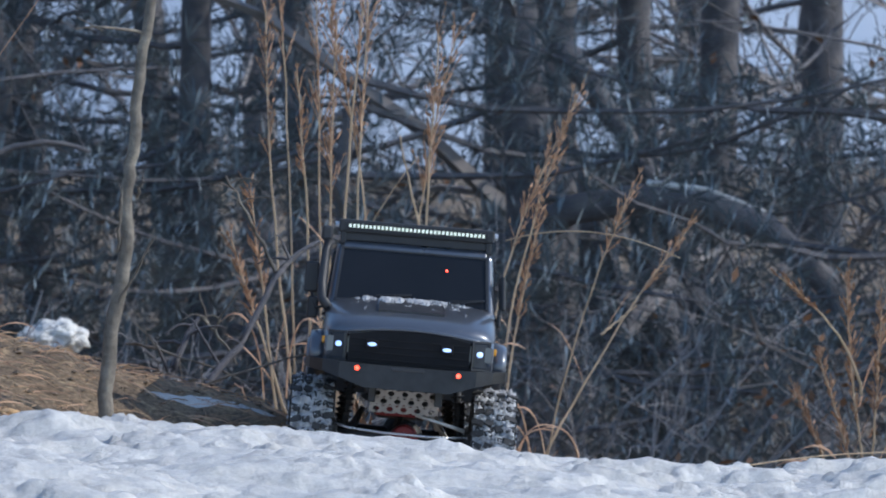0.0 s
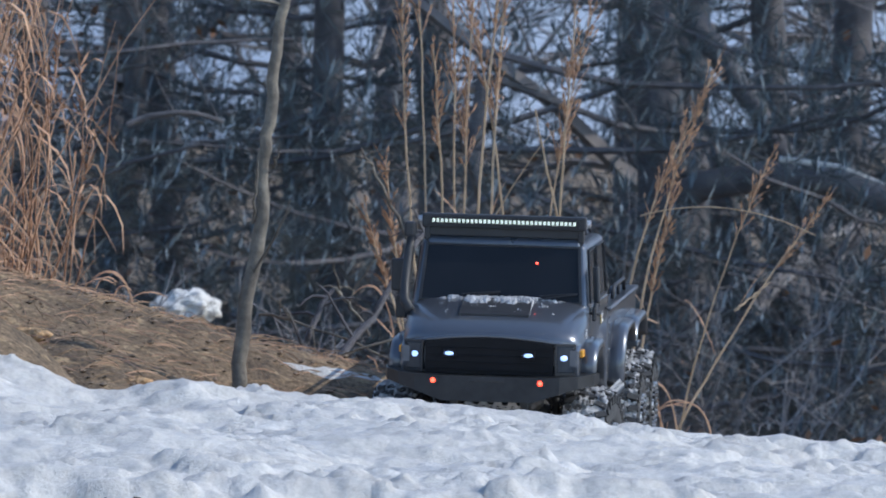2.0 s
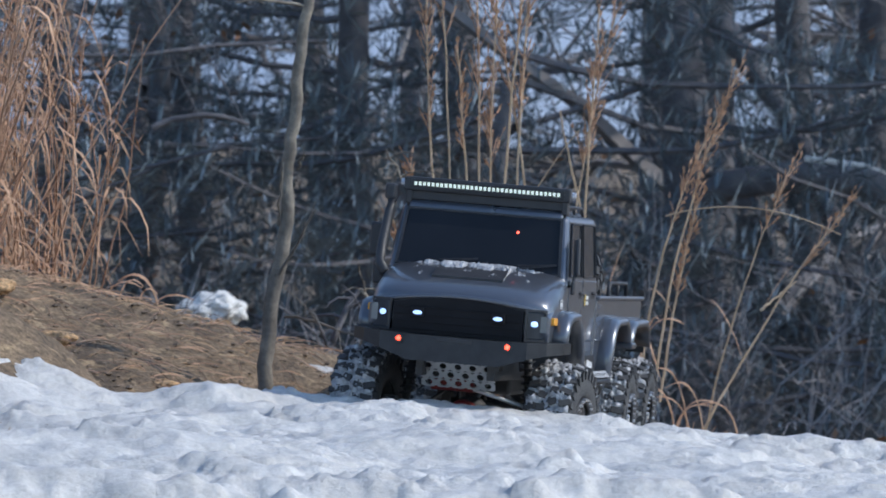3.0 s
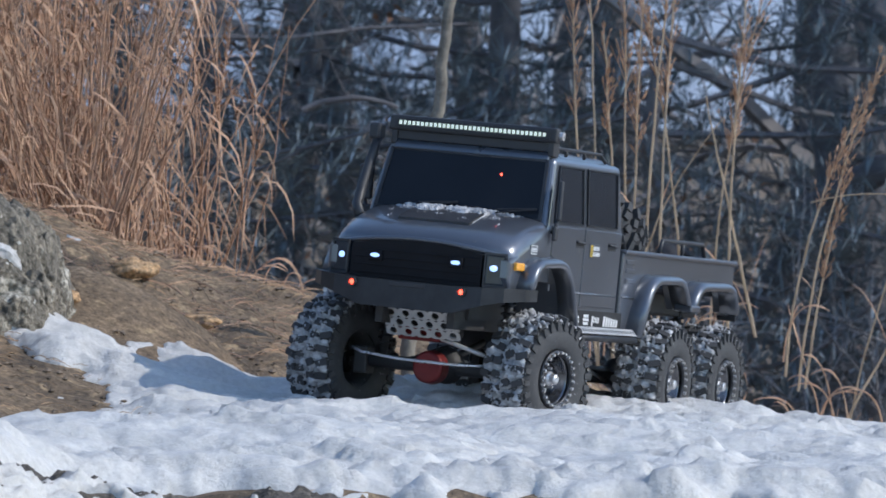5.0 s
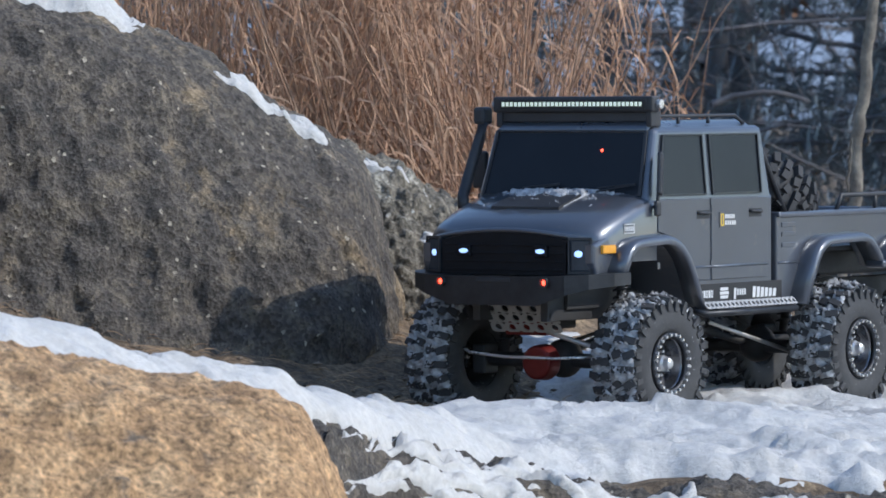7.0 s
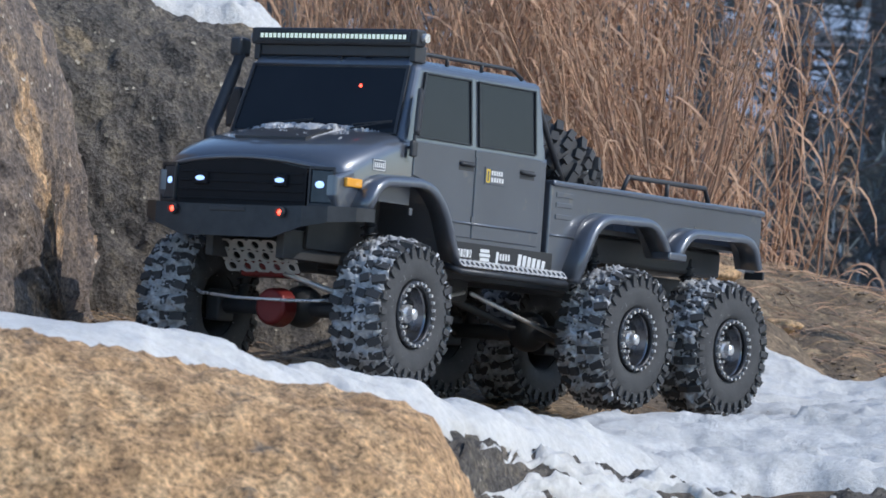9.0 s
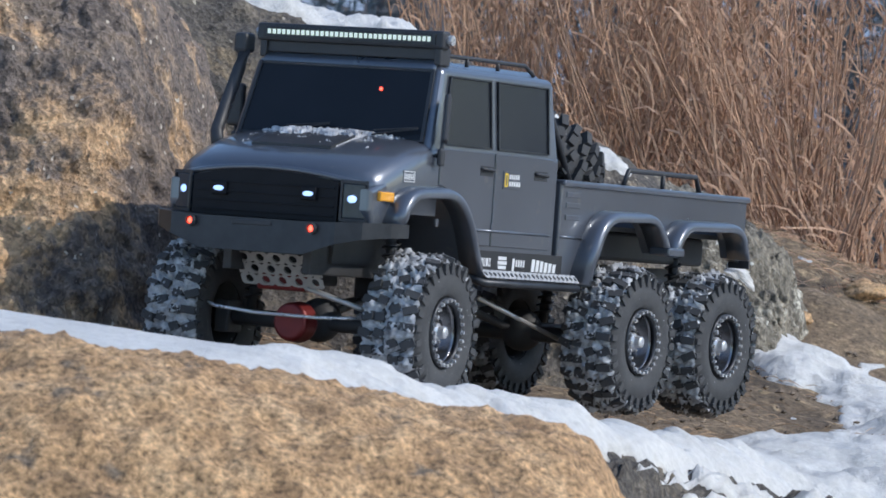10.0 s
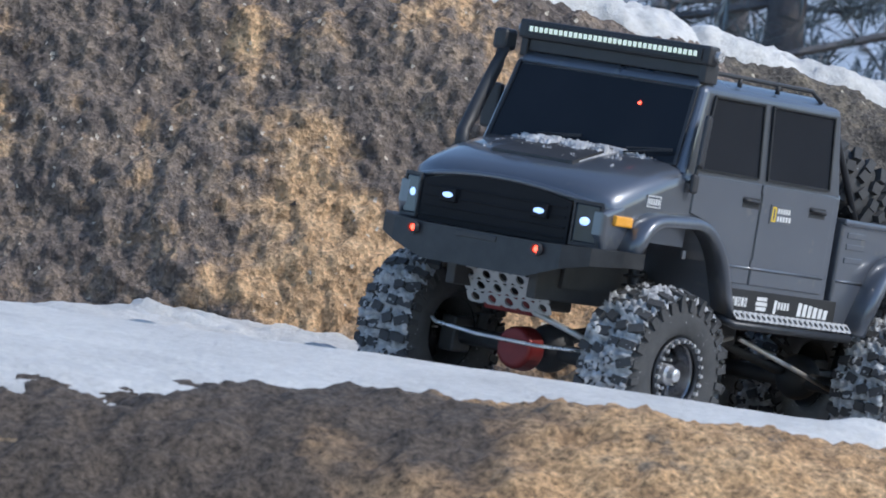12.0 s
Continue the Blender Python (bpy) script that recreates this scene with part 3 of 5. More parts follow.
def branchy(st, p, d, length, r, depth, rng, spread=0.75, droop=0.0, seg=4, tips=None):
    n = 4
    pts = [p]
    for i in range(n):
        d = (d + Vector((rng.gauss(0, 0.13), rng.gauss(0, 0.13), rng.gauss(0, 0.11) - droop))).normalized()
        pts.append(pts[-1] + d * length / n)
    st.rod(pts, r, r * 0.55, seg)
    if depth == 0:
        if tips is not None:
            tips.append((pts[-1], d))
        return
    for _ in range(rng.randint(2, 3) + (depth > 1)):
        k = rng.randint(1, n)
        nd = (d + Vector((rng.gauss(0, spread), rng.gauss(0, spread), rng.gauss(0.1, spread * 0.7)))).normalized()
        branchy(st, pts[k], nd, length * rng.uniform(0.45, 0.75), r * 0.5, depth - 1, rng, spread, droop, 3, tips)


def slim_tree():
    rng = random.Random(3)
    tree = tagged(new("slim_tree", None), "slender bare young tree with pale sunlit bark", "tree")
    st = Stems()
    line = [Vector(p) for p in ((0.302, 6.070, -0.113), (0.311, 6.070, 0.041), (0.323, 6.070, 0.166), (0.337, 6.070, 0.259), (0.346, 6.070, 0.349), (0.360, 6.070, 0.464), (0.371, 6.070, 0.588), (0.386, 6.070, 0.913), (0.403, 6.070, 1.426))]
    fine = []
    for a, b in zip(line, line[1:]):
        fine += bent(a, b, Vector((0.003 * rng.choice((-1, 1)), 0, 0)), 7, rng, 0.0016)[:-1]
    st.rod(fine, 0.0094, 0.0040, 10)
    st.done("trunk", BARK_PALE, tree, True)
    for a, b, r in (((0.360, 6.070, 0.464), (0.279, 6.036, 0.470), 0.0022), ((0.323, 6.070, 0.166), (0.367, 6.027, 0.248), 0.0022), ((0.365, 6.070, 0.503), (0.403, 6.053, 0.571), 0.004), ((0.365, 6.070, 0.503), (0.339, 6.053, 0.588), 0.004),
                    ((0.348, 6.070, 0.289), (0.354, 6.036, 0.306), 0.0018), ((0.326, 6.070, 0.229), (0.330, 6.036, 0.289), 0.002)):
        st = Stems()
        st.rod(bent(Vector(a), Vector(b), Vector((0, 0, 0.004)), 6, rng, 0.002), r, r * 0.4, 5)
        mid = Vector(a).lerp(Vector(b), 0.6)
        st.rod(bent(mid, mid + (Vector(b) - Vector(a)) * 0.35 + Vector((0, 0, 0.012)), Vector((0, 0, 0)), 3, rng, 0.001), r * 0.5, r * 0.2, 4)
        st.done("branch", BARK_PALE, tree, True)


def dead_branches():
    rng = random.Random(8)
    for pts, r in ((((0.40, 6.7, 0.02), (0.425, 6.72, 0.07), (0.458, 6.75, 0.130)), 0.006), (((0.458, 6.75, 0.130), (0.47, 6.75, 0.12), (0.50, 6.72, 0.075)), 0.003),
                   (((0.44, 6.6, 0.03), (0.50, 6.66, 0.10), (0.555, 6.7, 0.19), (0.60, 6.72, 0.22)), 0.005), (((0.34, 6.6, 0.02), (0.45, 6.6, 0.055), (0.62, 6.6, 0.10)), 0.0022),
                   (((0.55, 6.7, 0.18), (0.52, 6.7, 0.24), (0.49, 6.72, 0.30)), 0.0025), (((0.37, 6.75, 0.10), (0.43, 6.7, 0.085), (0.52, 6.65, 0.05)), 0.002)):
        st = Stems()
        line = []
        for a, b in zip(pts, pts[1:]):
            line += bent(Vector(a), Vector(b), Vector((0, 0, 0.004)), 5, rng, 0.002)
        st.rod(line, r, r * 0.5, 6)
        thing = tagged(new("dead_branch", None), "dead fallen branch lying on the bank", "branch", "fallen branches")
        st.done("limb", BARK_PALE if r < 0.004 else BARK, thing, True)
        for _ in range(4):
            st = Stems()
            k = rng.randint(2, len(line) - 2)
            q = line[k] + Vector((rng.uniform(-0.06, 0.06), rng.uniform(-0.04, 0.04), rng.uniform(-0.01, 0.07)))
            st.rod(bent(line[k], q, Vector((0, 0, 0.006)), 4, rng, 0.002), r * 0.45, r * 0.15, 4)
            st.done("twig", BARK_PALE if r < 0.004 else BARK, thing, True)


def pine(x, y, height, radius, seed, tufts=1150):
    """A dark pine: trunk, limbs, and tufts of needles along them."""
    rng = random.Random(seed)
    z0 = lie(x, y)
    tree = tagged(new("pine_tree", None), "dark shaded pine with dense low boughs", "tree", "pines")
    st = Stems()
    st.rod([Vector((x + 0.04 * math.sin(i + seed), y, z0 - 0.1 + height * i / 8)) for i in range(9)], radius, radius * 0.4, 9)
    st.done("trunk", BARK, tree, True)
    for i in range(26):
        lb, nd = Stems(), Stems()
        z = z0 + 0.25 + (height * 0.8) * (i / 26) ** 1.5
        a = rng.uniform(0, 6.28)
        d = Vector((math.cos(a), math.sin(a), rng.uniform(-0.15, 0.25)))
        L = rng.uniform(0.7, 1.5)
        p = Vector((x, y, z))
        line = bent(p, p + d * L, Vector((0, 0, -0.08)), 8, rng, 0.02)
        lb.rod(line, 0.009, 0.003, 4)
        for _ in range(tufts // 26):
            k = rng.randint(2, 7)
            q = line[k].lerp(line[k + 1], rng.random()) + Vector((rng.gauss(0, 0.11), rng.gauss(0, 0.11), rng.gauss(0, 0.05)))
            for _ in range(9):
                v = Vector((rng.gauss(0, 1), rng.gauss(0, 1), rng.gauss(0.35, 0.8))).normalized() * rng.uniform(0.04, 0.085)
                nd.leaf(q, v, 0.0024)
        bough = lb.done("bough", BARK, tree)
        tagged(nd.done("needle_mass", HAZE_NEEDLES, bough), kind="stuff")
    return tree


def bare_tree(x, y, height, radius, seed, lean=0.0, leaves=0, depth=4):
    rng = random.Random(seed)
    z0 = lie(x, y)
    tree = tagged(new("bare_tree", None), "bare winter tree with dark bark and tangled twigs", "tree", "bare trees")
    st = Stems()
    line = [Vector((x + lean * u + 0.03 * math.sin(5 * u + seed), y, z0 - 0.1 + height * u)) for u in [i / 9 for i in range(10)]]
    st.rod(line, radius, radius * 0.55, 10)
    st.done("trunk", BARK, tree, True)
    tips = []
    for _ in range(13):
        tw = Stems()
        k = rng.randint(1, 8)
        p = line[k].lerp(line[k - 1], rng.random())
        a = rng.uniform(0, 6.28)
        branchy(tw, p, Vector((math.cos(a), math.sin(a) * 0.5, rng.uniform(0.1, 0.8))).normalized(), rng.uniform(0.5, 1.0), radius * rng.uniform(0.12, 0.3), depth - 1, rng, 0.7, 0.0, 4, tips)
        tw.done("limb", TWIG, tree)
    if leaves:
        lf = Stems()
        for p, d in tips:
            for _ in range(leaves):
                lf.leaf(p + Vector((rng.gauss(0, 0.05), rng.gauss(0, 0.05), rng.gauss(0, 0.05))), Vector((rng.gauss(0, 1), rng.gauss(0, 1), rng.gauss(-0.6, 0.6))).normalized() * rng.uniform(0.02, 0.045), 0.010)
        tagged(lf.done("dry_foliage", LEAF_DRY, tree), kind="stuff")
    return tree


def shrub(x, y, size, seed, leaves=0):
    rng = random.Random(seed)
    ob = tagged(new("shrub", None), "tangled leafless undergrowth shrub" if not leaves else "shrub with clinging brown leaves", "shrub", "undergrowth")
    tips = []
    z = lie(x, y) - 0.03
    for _ in range(9):
        tw = Stems()
        a = rng.uniform(0, 6.28)
        branchy(tw, Vector((x + rng.gauss(0, 0.12), y + rng.gauss(0, 0.15), z)), Vector((math.cos(a) * 0.6, math.sin(a) * 0.4, 1)).normalized(), size * rng.uniform(0.5, 0.9), 0.0045, 3, rng, 0.6, 0.0, 3, tips)
        tw.done("stem", TWIG, ob)
    if leaves:
        lf = Stems()
        for p, d in tips:
            for _ in range(leaves):
                lf.leaf(p + Vector((rng.gauss(0, 0.03), rng.gauss(0, 0.03), rng.gauss(0, 0.03))), Vector((rng.gauss(0, 1), rng.gauss(0, 1), rng.gauss(-0.5, 0.7))).normalized() * rng.uniform(0.015, 0.035), 0.007)
        tagged(lf.done("dry_foliage", LEAF_DRY, ob), kind="stuff")


def haze_backdrop():
    """An added slope far behind the wood; its blue-grey paints hazy sky glimpses."""
    m = mat("haze_blue_grey", [(0.28, 0.34, 0.43), (0.38, 0.44, 0.53), (0.47, 0.52, 0.59)], 0.12, 0.9)
    verts, faces = [], []
    for j in range(14):
        for i in range(60):
            x = -150 + 300 * i / 59
            verts.append((x, 90 + 6 * j, -4 + 3.2 * j + 2.0 * fbm(x * 0.03, j * 0.2)))
    for j in range(13):
        for i in range(59):
            faces.append((j * 60 + i, j * 60 + i + 1, (j + 1) * 60 + i + 1, (j + 1) * 60 + i))
    tagged(new("backdrop", raw_mesh("backdrop", verts, faces, m)), "pale blue-grey slope standing in for hazy sky glimpses through the wood", "hillside", kind="structure")


haze_backdrop()
grasses()
bent_leaves()
slim_tree()
dead_branches()
reed_thicket("reed_thicket", -0.46, -0.01, 6.42, 6.95, 28, 0.60, 4, "dense thicket of dry golden reeds on the bank", 0.18, 32)
reed_thicket("reed_thicket", -0.01, 0.09, 6.55, 6.95, 5, 0.44, 6, "thin outer tussocks of dry golden reeds", 0.12, 13)
reed_thicket("reed_thicket", 0.46, 0.90, 6.72, 7.0, 12, 0.15, 9, "low tangle of dry grass at the stalks' feet", 0.35, 5)
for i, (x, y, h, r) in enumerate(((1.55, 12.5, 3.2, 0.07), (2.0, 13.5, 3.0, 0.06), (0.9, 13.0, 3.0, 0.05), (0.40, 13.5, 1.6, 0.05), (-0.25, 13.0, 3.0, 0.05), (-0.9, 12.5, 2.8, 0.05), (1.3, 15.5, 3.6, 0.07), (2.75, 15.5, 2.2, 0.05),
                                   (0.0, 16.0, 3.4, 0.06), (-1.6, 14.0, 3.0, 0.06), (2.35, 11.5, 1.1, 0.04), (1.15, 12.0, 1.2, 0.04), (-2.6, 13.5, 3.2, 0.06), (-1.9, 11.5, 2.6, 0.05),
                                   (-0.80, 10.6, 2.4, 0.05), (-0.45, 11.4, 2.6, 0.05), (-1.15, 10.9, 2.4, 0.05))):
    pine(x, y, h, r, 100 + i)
for i, (x, y, h, r, lean, lv) in enumerate(((2.22, 14.0, 4.0, 0.06, 0.03, 0), (2.50, 14.2, 4.0, 0.065, 0.06, 1), (2.12, 13.6, 2.6, 0.07, -0.7, 0), (0.56, 14.0, 3.6, 0.05, -0.1, 2), (1.70, 13.0, 3.6, 0.08, 0.05, 0), (3.0, 15.0, 3.6, 0.07, 0.2, 0),
                                             (2.65, 13.0, 3.2, 0.05, 0.3, 0), (0.15, 15.0, 3.6, 0.05, 0.1, 1), (1.05, 16.5, 3.6, 0.06, -0.2, 1), (2.0, 17.0, 4.0, 0.07, 0.2, 0), (-0.6, 15.0, 3.6, 0.06, 0.1, 1), (1.5, 19.0, 4.0, 0.07, 0.0, 0),
                                             (2.9, 19.0, 4.0, 0.07, 0.1, 0), (0.5, 19.0, 4.0, 0.07, 0.1, 0), (-1.4, 16.0, 3.6, 0.07, 0.1, 0), (-2.2, 15.5, 3.6, 0.07, 0.0, 0))):
    bare_tree(x, y, h, r, 200 + i, lean, lv)
rng_s = random.Random(77)
for i in range(5):
    shrub(rng_s.uniform(-1.0, 2.9), rng_s.uniform(9.0, 12.0), rng_s.uniform(0.4, 0.8), 300 + i, 1 if i % 5 == 0 else 0)


def straw_litter(material, count, x0, x1, y0, y1, long, thick, label, seed):
    """Dry grass and needles strewn over bare soil."""
    rng = random.Random(seed)
    st = Stems()
    for _ in range(count):
        x, y = rng.uniform(x0, x1), rng.uniform(y0, y1)
        a = Vector((x, y, ground_z(x, y) + 0.001))
        ang = rng.gauss(0.35, 0.9)
        L = rng.uniform(0.25, 1.0) * long
        bx, by = x + L * math.cos(ang), y + L * math.sin(ang)
        b = Vector((bx, by, ground_z(bx, by) + rng.uniform(0.001, 0.010)))
        st.blade(bent(a, b, Vector((0, 0, 0.003)), 3, rng), rng.uniform(0.4, 1.0) * thick, Vector((0.3, 0.5, 0.8)))
    tagged(st.done("straw_litter", material), label, "straw", kind="stuff")


straw_litter(STRAW, 1500, -0.6, 0.58, 5.98, 6.62, 0.06, 0.0008, "pale dry straw strewn over the earth bank", 19)
straw_litter(LITTER, 2200, -0.6, 0.58, 5.98, 6.62, 0.05, 0.0008, "brown straw and needles strewn over the earth bank", 29)
straw_litter(LITTER, 1500, -0.55, 0.12, 4.5, 5.45, 0.035, 0.0006, "brown needles strewn over the bare track", 20)
# unseen pines, added out of view on the right to keep the wood in shade
for i, (x, y, h, r) in enumerate(((5.6, 9.6, 6.0, 0.10), (6.4, 11.2, 6.5, 0.11), (7.6, 9.0, 6.5, 0.11), (6.6, 13.4, 6.0, 0.10), (8.6, 12.0, 7.0, 0.12))):
    pine(x, y, h, r, 400 + i, 2000)


def fallen_trunk():
    """A dark bowed trunk in the wood with a line of snow along its back."""
    rng = random.Random(23)
    log = tagged(new("fallen_trunk", None), "bowed dark fallen trunk with a line of snow along it", "log")
    st = Stems()
    line = [Vector(p) for p in ((1.30, 12.4, -0.35), (1.50, 12.2, 0.06), (1.62, 12.1, 0.14), (1.77, 12.0, 0.165), (1.90, 12.0, 0.150), (2.03, 12.0, 0.100), (2.16, 12.0, -0.02), (2.28, 12.0, -0.30))]
    st.rod(line, 0.036, 0.030, 9)
    st.done("trunk", BARK, log, True)
    sn = Stems()
    sn.rod([line[i] + Vector((0, -0.006, 0.032)) for i in (3, 4, 5)], 0.009, 0.005, 6)
    sn.done("snow_crust", SNOW, log, True)
    for a, b, r in (((0.31, 10.0, 0.292), (0.48, 10.0, 0.297), 0.006), ((1.66, 12.6, 0.50), (1.84, 12.5, 0.22), 0.035), ((1.84, 12.5, 0.22), (1.95, 12.4, -0.1), 0.03)):
        st = Stems()
        st.rod(bent(Vector(a), Vector(b), Vector((0, 0, 0.02)), 8, rng, 0.006), r, r * 0.6, 7)
        thing = tagged(new("dead_branch", None), "dead branch hanging in the undergrowth", "branch", "fallen branches")
        st.done("limb", BARK, thing, True)
        for _ in range(3):
            st = Stems()
            u = rng.random()
            p = Vector(a).lerp(Vector(b), u)
            branchy(st, p, Vector((rng.uniform(-1, 1), 0, rng.uniform(0.2, 1))).normalized(), 0.3, min(r * 0.3, 0.004), 2, rng, 0.6, 0.0, 3)
            st.done("twig", BARK, thing, True)


def snow_mound(x, y, z, rx, rz):
    bm = bmesh.new()
    bmesh.ops.create_icosphere(bm, subdivisions=5, radius=1)
    for v in bm.verts:
        n = 1 + 0.22 * fbm(v.co.x * 2 + x, v.co.y * 2, v.co.z * 2) + 0.05 * fbm(v.co.x * 9, v.co.y * 9, v.co.z * 9)
        v.co = Vector((v.co.x * rx * n, v.co.y * rx * n, v.co.z * rz * n))
    ob = new("snow_mound", mesh("snow_mound", bm, SNOW))
    ob.location = (x, y, z)
    tagged(ob, "old snow mound lying among the undergrowth", "snow")


def stone(x, y, rx, rz, seed, label):
    """A weathered stone half sunk in the soil."""
    bm = bmesh.new()
    bmesh.ops.create_icosphere(bm, subdivisions=4, radius=1)
    for v in bm.verts:
        q = v.co.copy()
        n = 1 + 0.3 * noise.noise(q * 1.4 + Vector((seed, 0, 0))) + 0.12 * noise.noise(q * 4 + Vector((0, seed, 0))) + 0.05 * noise.noise(q * 11)
        v.co = Vector((q.x * rx * n, q.y * rx * 0.8 * n, q.z * rz * n))
    ob = new("stone", mesh("stone", bm, ROCK_TAN))
    ob.location = (x, y, ground_z(x, y) + rz * 0.25)
    tagged(ob, label, "stone", "stones on the bank")


def pebbles(count, x0, x1, y0, y1, seed):
    rng = random.Random(seed)
    verts, faces = [], []
    for _ in range(count):
        x, y, r = rng.uniform(x0, x1), rng.uniform(y0, y1), rng.uniform(0.0012, 0.0042)
        z, k = ground_z(x, y), len(verts)
        for dx, dy, dz in ((1, 0, 0.1), (0, 1, 0), (-1, 0, 0.1), (0, -1, 0.05), (0.2, 0.1, 0.8), (0, 0, -0.7)):
            verts.append((x + r * dx * rng.uniform(0.7, 1.4), y + r * dy * rng.uniform(0.7, 1.3), z + r * (dz + 0.2) * rng.uniform(0.7, 1.2)))
        faces += [(k + i, k + (i + 1) % 4, k + 4) for i in range(4)] + [(k + (i + 1) % 4, k + i, k + 5) for i in range(4)]
    tagged(new("gravel", raw_mesh("gravel", verts, faces, PEBBLE, False)), "loose brown gravel and crumbs of soil", "gravel", kind="stuff")


PEBBLE = mat("gravel", [(0.12, 0.09, 0.065), (0.26, 0.20, 0.145)], 40, 0.9, per_piece=0.5)
pebbles(1500, -0.55, 0.30, 4.55, 5.60, 61)
pebbles(1300, -0.30, 0.58, 5.75, 6.45, 62)
stone(0.012, 6.17, 0.030, 0.012, 1.0, "flat orange-tan stone half sunk in the bank")
stone(0.085, 6.10, 0.022, 0.009, 2.0, "flat orange-tan stone half sunk in the bank")
stone(-0.055, 5.62, 0.018, 0.008, 3.0, "small tan stone lying beside the lichen rock")
stone(0.20, 6.02, 0.016, 0.007, 4.0, "small tan stone lying on the bank")
fallen_trunk()
snow_mound(0.375, 9.0, 0.010, 0.052, 0.030)
shrub(0.375, 8.6, 0.16, 505)
shrub(0.34, 8.7, 0.15, 506)
shrub(0.40, 7.6, 0.20, 504)
shrub(0.33, 7.9, 0.22, 503)
shrub(0.36, 8.5, 0.28, 501)
shrub(0.44, 8.3, 0.24, 502)


# ---- the truck's materials ----
PAINT = mat("graphite_paint", [(0.104, 0.116, 0.140), (0.130, 0.143, 0.170)], 5, 0.30, metal=0.5, coat=0.8, bump=0.02, bump_scale=900,
            spots=(60, 0.62, 0.72, (0.17, 0.17, 0.175)))
BLACK = mat("black_plastic", [(0.026, 0.027, 0.031), (0.040, 0.041, 0.046)], 40, 0.5, bump=0.15, bump_scale=700)
STEEL_DARK = mat("dark_steel", [(0.030, 0.032, 0.037), (0.055, 0.057, 0.063)], 60, 0.42, metal=0.6)
CHASSIS = mat("chassis_black", [(0.026, 0.027, 0.030), (0.050, 0.049, 0.050)], 50, 0.6, bump=0.2)
RUBBER = mat("tyre_rubber", [(0.035, 0.036, 0.039), (0.07, 0.07, 0.072)], 70, 0.8, bump=0.4, bump_scale=500, spots=(330, 0.66, 0.70, (0.62, 0.63, 0.66)))
CHROME = mat("bright_metal", [(0.55, 0.55, 0.56), (0.72, 0.72, 0.73)], 50, 0.28, metal=0.6)
STEP = mat("grey_step", [(0.34, 0.335, 0.33), (0.46, 0.45, 0.44)], 60, 0.5, metal=0.2)
ALLOY = mat("brushed_alloy", [(0.44, 0.43, 0.42), (0.60, 0.59, 0.57)], 40, 0.42, metal=0.55)
RIM = mat("rim_black_chrome", [(0.14, 0.14, 0.15), (0.24, 0.24, 0.25)], 60, 0.22, metal=0.9)
GLASS_TINT = mat("tinted_glass", [(0.013, 0.016, 0.021), (0.022, 0.025, 0.032)], 4, 0.10, spec=0.18)
GRILLE = mat("grille_black", [(0.008, 0.008, 0.010), (0.015, 0.015, 0.018)], 60, 0.6, spec=0.2)
LENS = mat("lamp_lens", [(0.025, 0.032, 0.042), (0.05, 0.06, 0.075)], 60, 0.16, coat=0.15, spec=0.35)
LED_WHITE = mat("led_white", [(0.35, 0.45, 0.7)], 5, 0.4, emit=(0.34, 0.52, 1.0, 1.15))
LED_BAR = mat("led_bar", [(0.85, 0.9, 0.82)], 5, 0.4, emit=(0.82, 0.95, 0.72, 0.34))
LED_RED = mat("led_red", [(0.8, 0.05, 0.03)], 5, 0.4, emit=(1.0, 0.07, 0.03, 3.2))
RED = mat("red_anodised", [(0.13, 0.012, 0.013), (0.19, 0.020, 0.019)], 50, 0.4, metal=0.3)
AMBER = mat("amber_lens", [(0.75, 0.33, 0.03), (0.85, 0.40, 0.05)], 50, 0.25)
WHITE_PRINT = mat("white_print", [(0.62, 0.63, 0.64), (0.75, 0.75, 0.75)], 120, 0.6)
YELLOW = mat("yellow_print", [(0.80, 0.55, 0.04), (0.88, 0.62, 0.06)], 60, 0.6)
DECAL = mat("decal_black", [(0.016, 0.016, 0.018), (0.024, 0.024, 0.026)], 60, 0.55)
SNOW_CRUST = mat("snow_crust", [(0.22, 0.225, 0.24), (0.42, 0.425, 0.44), (0.68, 0.685, 0.70)], 130, 0.6, bump=0.8, bump_scale=600)


# ---- shapes ----
def part(name, bm, material, parent, label="", smooth=False):
    ob = new(name, mesh(name, bm, material, smooth))
    ob.parent = parent
    if label:
        tagged(ob, label)
    return ob


def box(bm, lo, hi, bevel=0.0, m=None):
    r = bmesh.ops.create_cube(bm, size=1)
    vs = r["verts"]
    for v in vs:
        v.co = Vector([lo[i] + (v.co[i] + 0.5) * (hi[i] - lo[i]) for i in range(3)])
        if m:
            v.co = m @ v.co
    if bevel:
        es = {e for v in vs for e in v.link_edges}
        bmesh.ops.bevel(bm, geom=list(es), offset=bevel, segments=2, affect="EDGES", profile=0.5)
    return bm


def boxed(lo, hi, bevel=0.0, m=None):
    return box(bmesh.new(), lo, hi, bevel, m)


